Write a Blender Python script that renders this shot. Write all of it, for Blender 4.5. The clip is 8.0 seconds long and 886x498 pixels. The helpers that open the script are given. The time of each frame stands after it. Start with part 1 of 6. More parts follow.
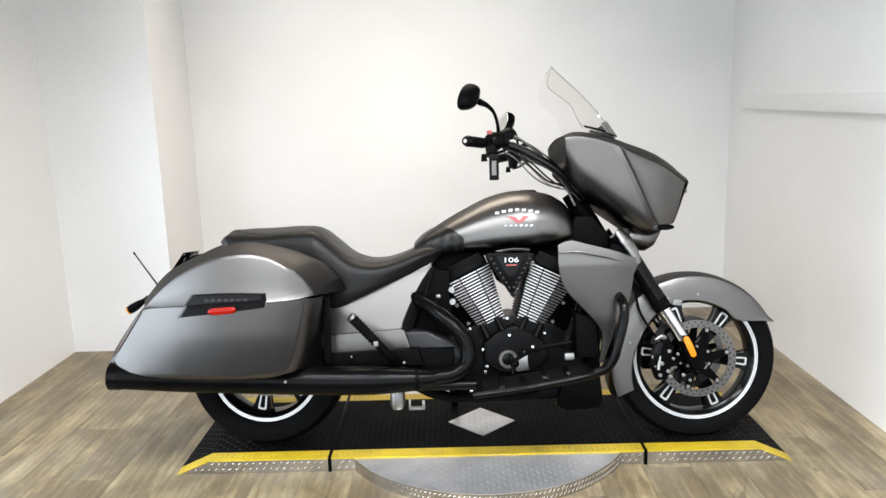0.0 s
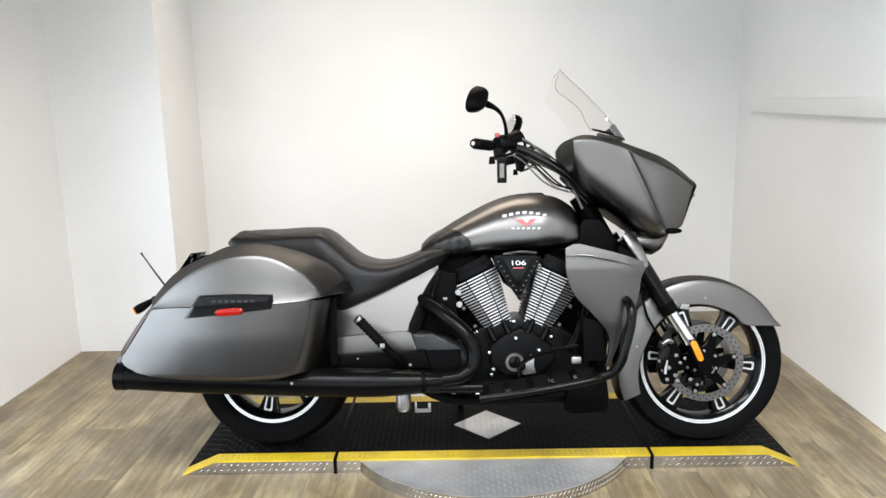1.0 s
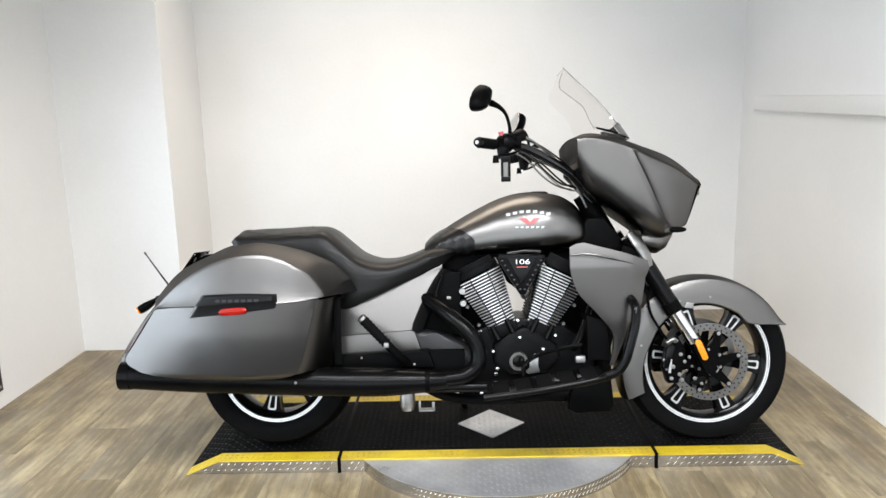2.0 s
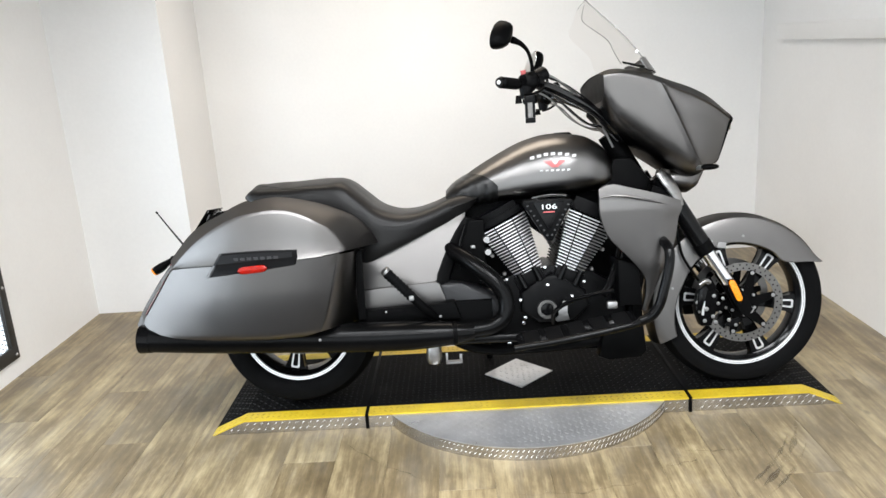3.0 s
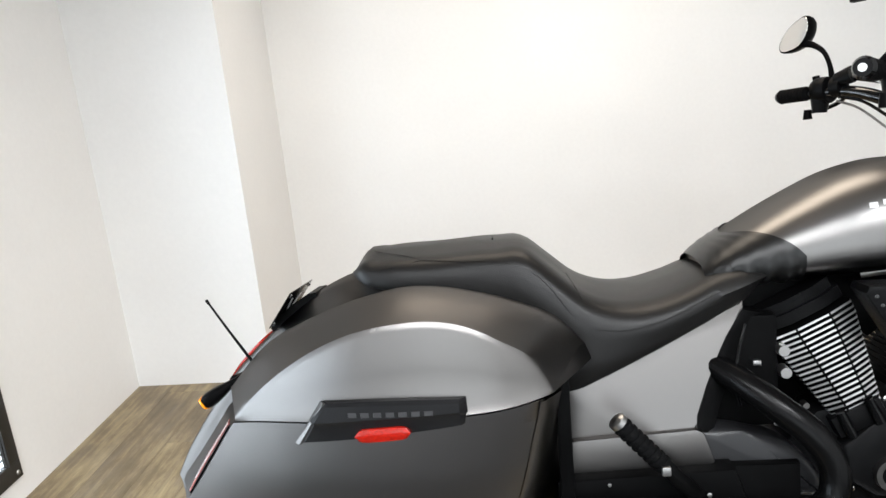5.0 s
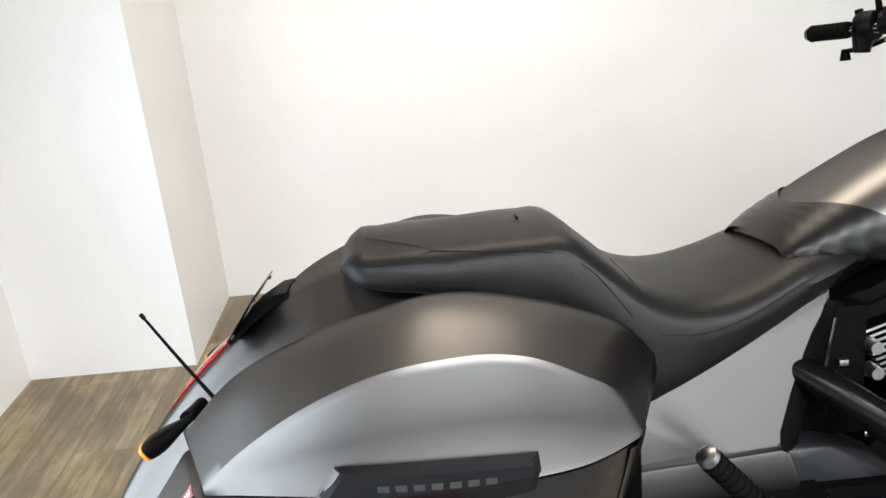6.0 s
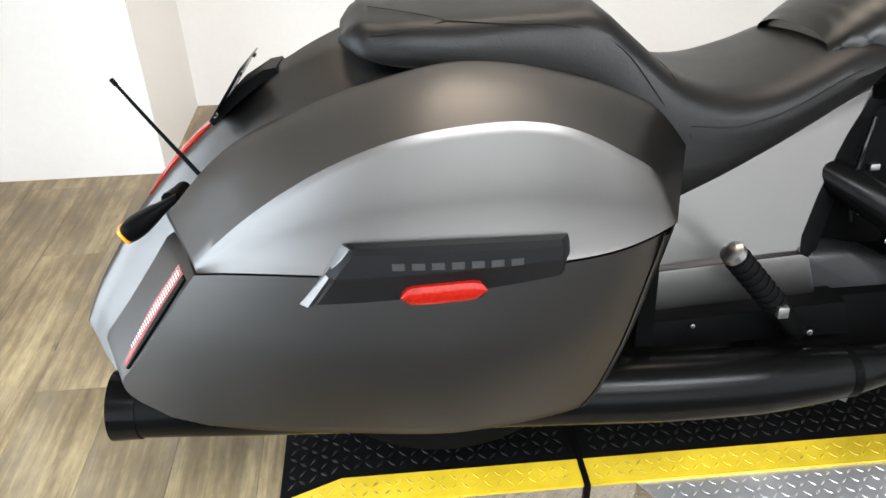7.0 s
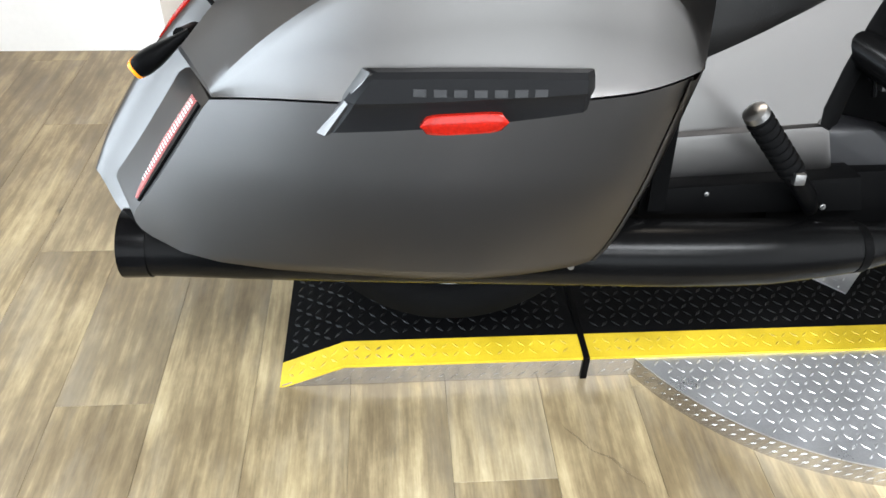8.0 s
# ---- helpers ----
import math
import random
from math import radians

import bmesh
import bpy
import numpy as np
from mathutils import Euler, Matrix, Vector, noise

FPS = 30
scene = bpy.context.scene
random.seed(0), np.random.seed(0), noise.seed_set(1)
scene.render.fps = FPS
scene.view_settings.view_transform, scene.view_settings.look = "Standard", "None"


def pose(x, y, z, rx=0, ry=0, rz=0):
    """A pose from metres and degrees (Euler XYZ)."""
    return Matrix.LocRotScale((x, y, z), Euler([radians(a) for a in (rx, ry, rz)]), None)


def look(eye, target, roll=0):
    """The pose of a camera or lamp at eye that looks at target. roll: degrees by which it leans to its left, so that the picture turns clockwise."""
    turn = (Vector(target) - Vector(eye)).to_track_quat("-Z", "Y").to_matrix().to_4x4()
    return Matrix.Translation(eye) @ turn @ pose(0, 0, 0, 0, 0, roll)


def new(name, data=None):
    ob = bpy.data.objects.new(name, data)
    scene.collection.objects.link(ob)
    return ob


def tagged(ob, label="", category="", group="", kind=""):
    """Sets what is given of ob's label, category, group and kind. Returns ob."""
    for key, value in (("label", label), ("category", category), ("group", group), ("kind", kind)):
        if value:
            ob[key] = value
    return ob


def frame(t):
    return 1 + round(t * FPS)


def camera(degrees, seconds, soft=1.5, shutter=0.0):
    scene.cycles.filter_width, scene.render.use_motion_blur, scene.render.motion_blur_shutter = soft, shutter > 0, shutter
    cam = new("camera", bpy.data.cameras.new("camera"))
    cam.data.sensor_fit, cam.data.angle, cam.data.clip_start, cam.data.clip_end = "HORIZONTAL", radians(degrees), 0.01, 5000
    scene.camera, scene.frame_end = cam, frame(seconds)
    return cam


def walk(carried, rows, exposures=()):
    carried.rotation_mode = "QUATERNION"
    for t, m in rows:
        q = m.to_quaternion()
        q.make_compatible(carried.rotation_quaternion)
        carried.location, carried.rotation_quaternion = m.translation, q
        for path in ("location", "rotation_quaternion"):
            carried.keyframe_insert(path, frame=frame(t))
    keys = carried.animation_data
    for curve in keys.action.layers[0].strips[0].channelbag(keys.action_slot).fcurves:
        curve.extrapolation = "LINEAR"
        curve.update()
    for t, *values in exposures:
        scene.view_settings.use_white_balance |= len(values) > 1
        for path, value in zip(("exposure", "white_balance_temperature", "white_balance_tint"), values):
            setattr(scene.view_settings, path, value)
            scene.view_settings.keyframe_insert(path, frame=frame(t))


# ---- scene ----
cam = camera(60.9, 8.0)
PATH = [
    (0, (0.125, 0.103, 1.375), (0.105, 2.064, 0.979), -1.6),
    (0.5, (0.12, 0.106, 1.38), (0.096, 2.066, 0.984), -1.1),
    (1, (0.116, 0.106, 1.377), (0.084, 2.067, 0.986), -1.3),
    (2.5, (0.101, 0.125, 1.382), (0.056, 2.082, 0.972), -1.6),
    (3, (0.039, 0.208, 1.362), (-0.014, 2.136, 0.833), -3.7),
    (3.5, (-0.036, 0.393, 1.349), (-0.198, 2.329, 0.874), -5.4),
    (4, (-0.095, 0.695, 1.38), (-0.566, 2.569, 0.862), -6.5),
    (4.2, (-0.18, 0.813, 1.351), (-0.597, 2.709, 0.872), -6.9),
    (5.3, (-0.433, 1.551, 1.331), (-0.571, 3.448, 0.712), -4.5),
    (5.5, (-0.469, 1.631, 1.326), (-0.564, 3.509, 0.644), -4.7),
    (6, (-0.616, 1.757, 1.326), (-0.547, 3.619, 0.598), -4.2),
    (6.5, (-0.685, 1.821, 1.28), (-0.521, 3.614, 0.41), -1.2),
    (7, (-0.684, 1.823, 1.206), (-0.554, 3.483, 0.099), -1.1),
    (7.5, (-0.696, 1.79, 1.142), (-0.585, 3.346, -0.11), 1.0),
    (8, (-0.711, 1.774, 1.12), (-0.582, 3.311, -0.153), 1.7),
]
EXPOSURE = [(0, -0.27, 6290, 8), (4.0, -0.24, 6310, 8), (6.5, -0.1, 6330, 8), (7.5, 0.16, 6250, 7), (8.0, 0.18, 6200, 7)]
walk(cam, [(t, look(eye, target, roll)) for t, eye, target, roll in PATH], EXPOSURE)
# unseen ceiling panels, sited by wall glare and highlights: x, y, width, depth, watts, spread, colour
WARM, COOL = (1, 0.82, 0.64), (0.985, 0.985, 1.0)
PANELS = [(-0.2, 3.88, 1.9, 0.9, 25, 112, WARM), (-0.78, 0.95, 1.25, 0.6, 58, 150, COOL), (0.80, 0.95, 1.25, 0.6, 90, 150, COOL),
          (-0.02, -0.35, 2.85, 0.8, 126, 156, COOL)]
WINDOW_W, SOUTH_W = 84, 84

# ---- world, light ----
world = bpy.data.worlds.new("world")
scene.world = world
world.use_nodes = True
wn = world.node_tree.nodes
sky = wn.new("ShaderNodeTexSky")
sky.sky_type, sky.sun_disc, sky.sun_elevation, sky.sun_rotation = "NISHITA", False, radians(40), radians(90)
world.node_tree.links.new(sky.outputs[0], wn["Background"].inputs[0])
wn["Background"].inputs[1].default_value = 0.1


def area(name, m, sx, sy, watts, colour, spread=180):
    d = bpy.data.lights.new(name, "AREA")
    d.shape, d.size, d.size_y, d.energy, d.color, d.spread = "RECTANGLE", sx, sy, watts, colour, radians(spread)
    ob = new(name, d)
    ob.matrix_world = m
    return ob


# ---- materials ----
def material(name, base, rough=0.5, metal=0.0, vary=0.12, scale=8.0, fine=120.0, bump=0.0, coat=0.0, rvar=0.08, stretch=(1, 1, 1), spec=0.5):
    """A painted, metal, rubber or leather surface with two scales of variation."""
    m = bpy.data.materials.new(name)
    m.use_nodes = True
    nt = m.node_tree
    b = nt.nodes["Principled BSDF"]
    b.inputs["Roughness"].default_value, b.inputs["Metallic"].default_value = rough, metal
    b.inputs["Specular IOR Level"].default_value = spec
    b.inputs["Coat Weight"].default_value, b.inputs["Coat Roughness"].default_value = coat, 0.12
    co = nt.nodes.new("ShaderNodeTexCoord")
    mp = nt.nodes.new("ShaderNodeMapping")
    mp.inputs["Scale"].default_value = stretch
    nt.links.new(co.outputs["Object"], mp.inputs[0])
    big, small = nt.nodes.new("ShaderNodeTexNoise"), nt.nodes.new("ShaderNodeTexNoise")
    for n, s in ((big, scale), (small, fine)):
        n.inputs["Scale"].default_value = s
        n.inputs["Detail"].default_value = 5
        nt.links.new(mp.outputs[0], n.inputs["Vector"])
    add = nt.nodes.new("ShaderNodeMath")
    add.operation = "MULTIPLY_ADD"
    add.inputs[1].default_value = 0.4
    nt.links.new(small.outputs[0], add.inputs[0])
    nt.links.new(big.outputs[0], add.inputs[2])
    rm = nt.nodes.new("ShaderNodeMapRange")
    rm.inputs["From Min"].default_value, rm.inputs["From Max"].default_value = 0.4, 1.0
    rm.inputs["To Min"].default_value, rm.inputs["To Max"].default_value = 1 - vary, 1 + vary
    nt.links.new(add.outputs[0], rm.inputs[0])
    mul = nt.nodes.new("ShaderNodeVectorMath")
    mul.operation = "SCALE"
    mul.inputs[0].default_value = base
    nt.links.new(rm.outputs[0], mul.inputs["Scale"])
    nt.links.new(mul.outputs[0], b.inputs["Base Color"])
    rr = nt.nodes.new("ShaderNodeMapRange")
    rr.inputs["From Min"].default_value, rr.inputs["From Max"].default_value = 0.4, 1.0
    rr.inputs["To Min"].default_value, rr.inputs["To Max"].default_value = max(0.02, rough - rvar), min(1, rough + rvar)
    nt.links.new(add.outputs[0], rr.inputs[0])
    nt.links.new(rr.outputs[0], b.inputs["Roughness"])
    if bump:
        bp = nt.nodes.new("ShaderNodeBump")
        bp.inputs["Strength"].default_value, bp.inputs["Distance"].default_value = bump, 0.002
        nt.links.new(small.outputs[0], bp.inputs["Height"])
        nt.links.new(bp.outputs[0], b.inputs["Normal"])
    return m


PAINT = material("satin_titanium_paint", (0.140, 0.134, 0.130), 0.34, 1.0, 0.05, 3, 900, 0.02, 0.0, 0.04)
TANKPAINT = material("glossier_titanium_paint", (0.140, 0.136, 0.133), 0.31, 1.0, 0.05, 3, 900, 0.02, 0.0, 0.03)


def satin(m, broad=0.56, share=0.36):
    """Gives a flake paint two sheens of the same colour and grain: a compact one, and a broad one from the tilted flakes."""
    nt = m.node_tree
    b = nt.nodes["Principled BSDF"]
    near, wide, both = nt.nodes.new("ShaderNodeBsdfAnisotropic"), nt.nodes.new("ShaderNodeBsdfAnisotropic"), nt.nodes.new("ShaderNodeMixShader")
    for g in (near, wide):
        g.distribution = "BECKMANN"
        nt.links.new(b.inputs["Base Color"].links[0].from_socket, g.inputs["Color"])
        nt.links.new(b.inputs["Normal"].links[0].from_socket, g.inputs["Normal"])
    nt.links.new(b.inputs["Roughness"].links[0].from_socket, near.inputs["Roughness"])
    wide.inputs["Roughness"].default_value = broad
    both.inputs[0].default_value = share
    nt.links.new(near.outputs[0], both.inputs[1])
    nt.links.new(wide.outputs[0], both.inputs[2])
    nt.links.new(both.outputs[0], nt.nodes["Material Output"].inputs["Surface"])


satin(PAINT)
satin(TANKPAINT, 0.55, 0.35)
BLACK = material("satin_black", (0.0020, 0.0020, 0.0021), 0.42, 0.0, 0.3, 9, 200, 0.03, spec=0.03)
GLOSS = material("gloss_black", (0.0025, 0.0025, 0.0027), 0.16, 0.0, 0.2, 9, 150, spec=0.14)
BARGLOSS = material("polished_black", (0.003, 0.003, 0.0032), 0.06, 0.0, 0.2, 9, 150, coat=0.25, rvar=0.02, spec=0.45)
CRINKLE = material("crinkle_black", (0.0024, 0.0024, 0.0026), 0.34, 0.0, 0.25, 20, 700, 0.3, spec=0.075)
CERAMIC = material("ceramic_black_pipe", (0.0022, 0.0022, 0.0023), 0.25, 0.0, 0.25, 6, 300, 0.0, rvar=0.02, spec=0.10)
RUBBER = material("tyre_rubber", (0.0028, 0.0028, 0.003), 0.7, 0.0, 0.25, 7, 160, 0.15, spec=0.05)
LEATHER = material("black_vinyl", (0.0062, 0.0060, 0.0059), 0.42, 0.0, 0.2, 6, 420, 0.2, spec=0.23)
BIBVINYL = material("soft_black_vinyl", (0.004, 0.004, 0.004), 0.33, 0.0, 0.2, 6, 420, 0.12, spec=0.3)
CHROME = material("chrome", (0.75, 0.75, 0.76), 0.12, 1.0, 0.06, 10, 200)
ALU = material("machined_aluminium", (0.64, 0.64, 0.64), 0.42, 1.0, 0.1, 20, 500, 0.03)
DISCSTEEL = material("worn_disc_steel", (0.145, 0.14, 0.134), 0.40, 1.0, 0.2, 15, 600, 0.05)
STEEL = material("brushed_steel", (0.30, 0.295, 0.29), 0.35, 1.0, 0.15, 15, 600, 0.05, stretch=(1, 1, 6))
WALL = material("white_wall_paint", (0.80, 0.797, 0.79), 0.5, 0.0, 0.045, 1.6, 60, 0.06)
PLATE = material("aluminium_tread_plate", (0.57, 0.57, 0.58), 0.34, 0.78, 0.2, 9, 300, 0.06)
GEARPAINT = material("dark_satin_cover", (0.010, 0.010, 0.011), 0.40, 0.0, 0.2, 5, 300, 0.02, spec=0.35)
LATCHBLACK = material("moulded_black", (0.0075, 0.0075, 0.008), 0.45, 0.0, 0.15, 9, 500, 0.08, spec=0.12)
# aluminium like PLATE; reflected floor is put into its darker, warmer colour
SIDEPLATE = material("floor_tinted_side_plate", (0.47, 0.445, 0.41), 0.2, 0.95, 0.25, 9, 300, 0.06)
PADBLACK = material("black_painted_plate", (0.0028, 0.0028, 0.003), 0.6, 0.0, 0.35, 7, 260, 0.1, spec=0.035)
YELLOW = material("yellow_painted_plate", (0.48, 0.345, 0.014), 0.45, 0.0, 0.22, 12, 240, 0.1)
# paler than the iron frame: glare over the metal is put into its colour
MESHMETAL = material("glare_paled_metal", (0.30, 0.30, 0.30), 0.5, 0.3, 0.3, 10, 150)
OUTER = material("added_dark_floor", (0.03, 0.03, 0.031), 0.85, 0.0, 0.2, 6, 90, 0.1, spec=0.2)
PADTREAD = material("black_painted_tread", (0.004, 0.004, 0.0043), 0.42, 0.0, 0.35, 7, 260, 0.1, spec=0.17)
YELLOWTREAD = material("worn_yellow_tread", (0.48, 0.345, 0.014), 0.45, 0.0, 0.22, 12, 240, 0.1)
wear_nodes, wear_links = YELLOWTREAD.node_tree.nodes, YELLOWTREAD.node_tree.links
wear, wear_map, wear_mix, wear_co = (wear_nodes.new(k) for k in ("ShaderNodeTexNoise", "ShaderNodeMapRange", "ShaderNodeMix", "ShaderNodeTexCoord"))
wear_mix.data_type = "RGBA"
wear.inputs["Scale"].default_value, wear.inputs["Detail"].default_value, wear.inputs["Roughness"].default_value = 3.2, 8, 0.7
wear_map.inputs["From Min"].default_value, wear_map.inputs["From Max"].default_value, wear_map.inputs["To Max"].default_value = 0.44, 0.60, 0.85
wear_links.new(wear_co.outputs["Object"], wear.inputs["Vector"])
wear_links.new(wear.outputs[0], wear_map.inputs[0])
wear_links.new(wear_map.outputs[0], wear_mix.inputs["Factor"])
wear_links.new(wear_nodes["Principled BSDF"].inputs["Base Color"].links[0].from_socket, wear_mix.inputs[6])
wear_mix.inputs[7].default_value = (0.09, 0.07, 0.03, 1)
wear_links.new(wear_mix.outputs[2], wear_nodes["Principled BSDF"].inputs["Base Color"])
CEILINGPAINT = material("brown_ceiling_paint", (0.24, 0.205, 0.17), 0.7)
FRAMEIRON = material("black_iron_frame", (0.035, 0.033, 0.03), 0.5, 0.4, 0.4, 10, 150, 0.1)


def wood_material():
    """Pale grey-brown printed oak with long streaks, cathedral figure and small knots."""
    m = bpy.data.materials.new("oak_plank")
    m.use_nodes = True
    nt = m.node_tree
    N, Lk = nt.nodes, nt.links
    b = N["Principled BSDF"]
    co, info = N.new("ShaderNodeTexCoord"), N.new("ShaderNodeObjectInfo")
    comb = N.new("ShaderNodeCombineXYZ")
    mul = N.new("ShaderNodeMath")
    mul.operation = "MULTIPLY"
    mul.inputs[1].default_value = 37.0
    Lk.new(info.outputs["Random"], mul.inputs[0])
    Lk.new(mul.outputs[0], comb.inputs[2])
    Lk.new(mul.outputs[0], comb.inputs[1])
    add = N.new("ShaderNodeVectorMath")
    Lk.new(co.outputs["Object"], add.inputs[0])
    Lk.new(comb.outputs[0], add.inputs[1])

    def noise_at(scale, stretch, detail=6, rough=0.6):
        mp, n = N.new("ShaderNodeMapping"), N.new("ShaderNodeTexNoise")
        mp.inputs["Scale"].default_value = stretch
        n.inputs["Scale"].default_value, n.inputs["Detail"].default_value, n.inputs["Roughness"].default_value = scale, detail, rough
        Lk.new(add.outputs[0], mp.inputs[0])
        Lk.new(mp.outputs[0], n.inputs["Vector"])
        return n.outputs[0]
    streak, fine, blot = noise_at(5, (3, 0.42, 1)), noise_at(40, (4, 0.3, 1)), noise_at(4.6, (1.5, 0.7, 1), 7, 0.66)
    wave = N.new("ShaderNodeTexWave")
    wm = N.new("ShaderNodeMapping")
    wm.inputs["Scale"].default_value = (1.0, 0.1, 1)
    wave.inputs["Scale"].default_value, wave.inputs["Distortion"].default_value, wave.inputs["Detail"].default_value, wave.inputs["Detail Scale"].default_value = 9, 7, 3, 1.4
    Lk.new(add.outputs[0], wm.inputs[0])
    Lk.new(wm.outputs[0], wave.inputs[0])

    def mixv(a, b_, k):
        q = N.new("ShaderNodeMath")
        q.operation = "MULTIPLY_ADD"
        q.inputs[1].default_value = k
        Lk.new(a, q.inputs[0])
        if isinstance(b_, float):
            q.inputs[2].default_value = b_
        else:
            Lk.new(b_, q.inputs[2])
        return q.outputs[0]
    v = mixv(streak, 0.0, 0.32)
    v = mixv(fine, v, 0.22)
    v = mixv(wave.outputs["Fac"], v, 0.045)
    v = mixv(blot, v, 0.56)
    v = mixv(info.outputs["Random"], v, 0.05)
    ramp = N.new("ShaderNodeValToRGB")
    e = ramp.color_ramp.elements
    e[0].position, e[0].color = 0.42, (0.075, 0.054, 0.028, 1)
    e[1].position, e[1].color = 0.80, (0.46, 0.384, 0.238, 1)
    k = e.new(0.57)
    k.color = (0.160, 0.121, 0.066, 1)
    k = e.new(0.68)
    k.color = (0.295, 0.235, 0.132, 1)
    Lk.new(v, ramp.inputs[0])
    # grey weathered patches
    gm, gr = N.new("ShaderNodeMix"), N.new("ShaderNodeMapRange")
    gm.data_type = "RGBA"
    gr.inputs["From Min"].default_value, gr.inputs["From Max"].default_value, gr.inputs["To Max"].default_value = 0.50, 0.68, 0.38
    Lk.new(noise_at(3.1, (2.4, 0.55, 1), 7, 0.68), gr.inputs[0])
    # whole planks lean to grey or to beige
    fr, pl, ad = N.new("ShaderNodeMath"), N.new("ShaderNodeMapRange"), N.new("ShaderNodeMath")
    fr.operation, ad.operation = "FRACT", "ADD"
    Lk.new(mul.outputs[0], fr.inputs[0])
    pl.inputs["From Min"].default_value, pl.inputs["From Max"].default_value, pl.inputs["To Max"].default_value = 0.45, 1.0, 0.14
    Lk.new(fr.outputs[0], pl.inputs[0])
    Lk.new(gr.outputs[0], ad.inputs[0])
    Lk.new(pl.outputs[0], ad.inputs[1])
    ad.use_clamp = True
    Lk.new(ad.outputs[0], gm.inputs["Factor"])
    Lk.new(ramp.outputs[0], gm.inputs[6])
    gm.inputs[7].default_value = (0.19, 0.172, 0.142, 1)
    # knots
    vor = N.new("ShaderNodeTexVoronoi")
    vm = N.new("ShaderNodeMapping")
    vm.inputs["Scale"].default_value = (1.6, 1.0, 1.0)
    vor.inputs["Scale"].default_value = 3.3
    Lk.new(add.outputs[0], vm.inputs[0])
    Lk.new(vm.outputs[0], vor.inputs["Vector"])
    kr = N.new("ShaderNodeMapRange")
    kr.inputs["From Min"].default_value, kr.inputs["From Max"].default_value, kr.inputs["To Min"].default_value, kr.inputs["To Max"].default_value = 0.02, 0.075, 0.45, 1.0
    Lk.new(vor.outputs["Distance"], kr.inputs[0])
    sc = N.new("ShaderNodeVectorMath")
    sc.operation = "SCALE"
    Lk.new(gm.outputs[2], sc.inputs[0])
    Lk.new(kr.outputs[0], sc.inputs["Scale"])
    Lk.new(sc.outputs[0], b.inputs["Base Color"])
    rr = N.new("ShaderNodeMapRange")
    rr.inputs["To Min"].default_value, rr.inputs["To Max"].default_value = 0.30, 0.46
    Lk.new(fine, rr.inputs[0])
    Lk.new(rr.outputs[0], b.inputs["Roughness"])
    bp = N.new("ShaderNodeBump")
    bp.inputs["Strength"].default_value, bp.inputs["Distance"].default_value = 0.15, 0.001
    Lk.new(fine, bp.inputs["Height"])
    Lk.new(bp.outputs[0], b.inputs["Normal"])
    return m


WOOD = wood_material()
JOINT = material("dark_joint", (0.09, 0.07, 0.045), 0.8)


def lens(name, colour, rough=0.12, glow=0.0):
    m = material(name, colour, rough, 0.0, 0.35, 160, 500, 0.06, 0.1, spec=0.3)
    b = m.node_tree.nodes["Principled BSDF"]
    b.inputs["Transmission Weight"].default_value = 0.15
    return m


RED = lens("red_lens", (0.30, 0.008, 0.003), 0.18)
AMBER = lens("amber_lens", (0.9, 0.28, 0.01))
WHITE = material("white_print", (0.6, 0.6, 0.6), 0.45)
REDPRINT = material("red_print", (0.42, 0.075, 0.075), 0.45)
GREYPRINT = material("grey_print", (0.03, 0.03, 0.031), 0.4, spec=0.2)


def clear(name, tint=(0.97, 0.96, 0.95)):
    m = bpy.data.materials.new(name)
    m.use_nodes = True
    b = m.node_tree.nodes["Principled BSDF"]
    b.inputs["Base Color"].default_value = (*tint, 1)
    b.inputs["Transmission Weight"].default_value, b.inputs["Roughness"].default_value, b.inputs["IOR"].default_value = 1.0, 0.02, 1.05
    return m


SCREEN = clear("clear_acrylic")
MIRROR = material("mirror_glass", (0.85, 0.85, 0.85), 0.03, 1.0, 0.01)


# ---- mesh helpers ----
def shallow(parent):
    """Keeps the tree at thing > part > piece: a deeper parent passes its child on."""
    return parent.parent if parent.parent and parent.parent.parent else parent


def part(name, bm, mat, parent=None, label="", sharp=38):
    """Links a bmesh as one mesh object under a thing or part."""
    bmesh.ops.recalc_face_normals(bm, faces=bm.faces[:])
    for f in bm.faces:
        f.smooth = True
    for e in bm.edges:
        if len(e.link_faces) == 2 and e.calc_face_angle(0) > radians(sharp):
            e.smooth = False
    me = bpy.data.meshes.new(name)
    bm.to_mesh(me)
    bm.free()
    me.materials.append(mat)
    ob = new(name, me)
    if parent:
        ob.parent = shallow(parent)
    if label:
        ob["label"] = label
    return ob


def thing(name, m=Matrix()):
    ob = new(name)
    ob.matrix_world = m
    return ob


def merged(*bms):
    out = bmesh.new()
    for b in bms:
        me = bpy.data.meshes.new("tmp")
        b.to_mesh(me)
        b.free()
        out.from_mesh(me)
        bpy.data.meshes.remove(me)
    return out


def box(x0, x1, y0, y1, z0, z1, bevel=0.0, seg=2):
    bm = bmesh.new()
    bmesh.ops.create_cube(bm, size=1, matrix=Matrix.Translation(((x0 + x1) / 2, (y0 + y1) / 2, (z0 + z1) / 2)) @ Matrix.Diagonal((x1 - x0, y1 - y0, z1 - z0, 1)))
    if bevel:
        bmesh.ops.bevel(bm, geom=bm.edges[:], offset=bevel, segments=seg, affect="EDGES", profile=0.6)
    return bm


def moved(bm, m):
    bm.transform(m)
    return bm


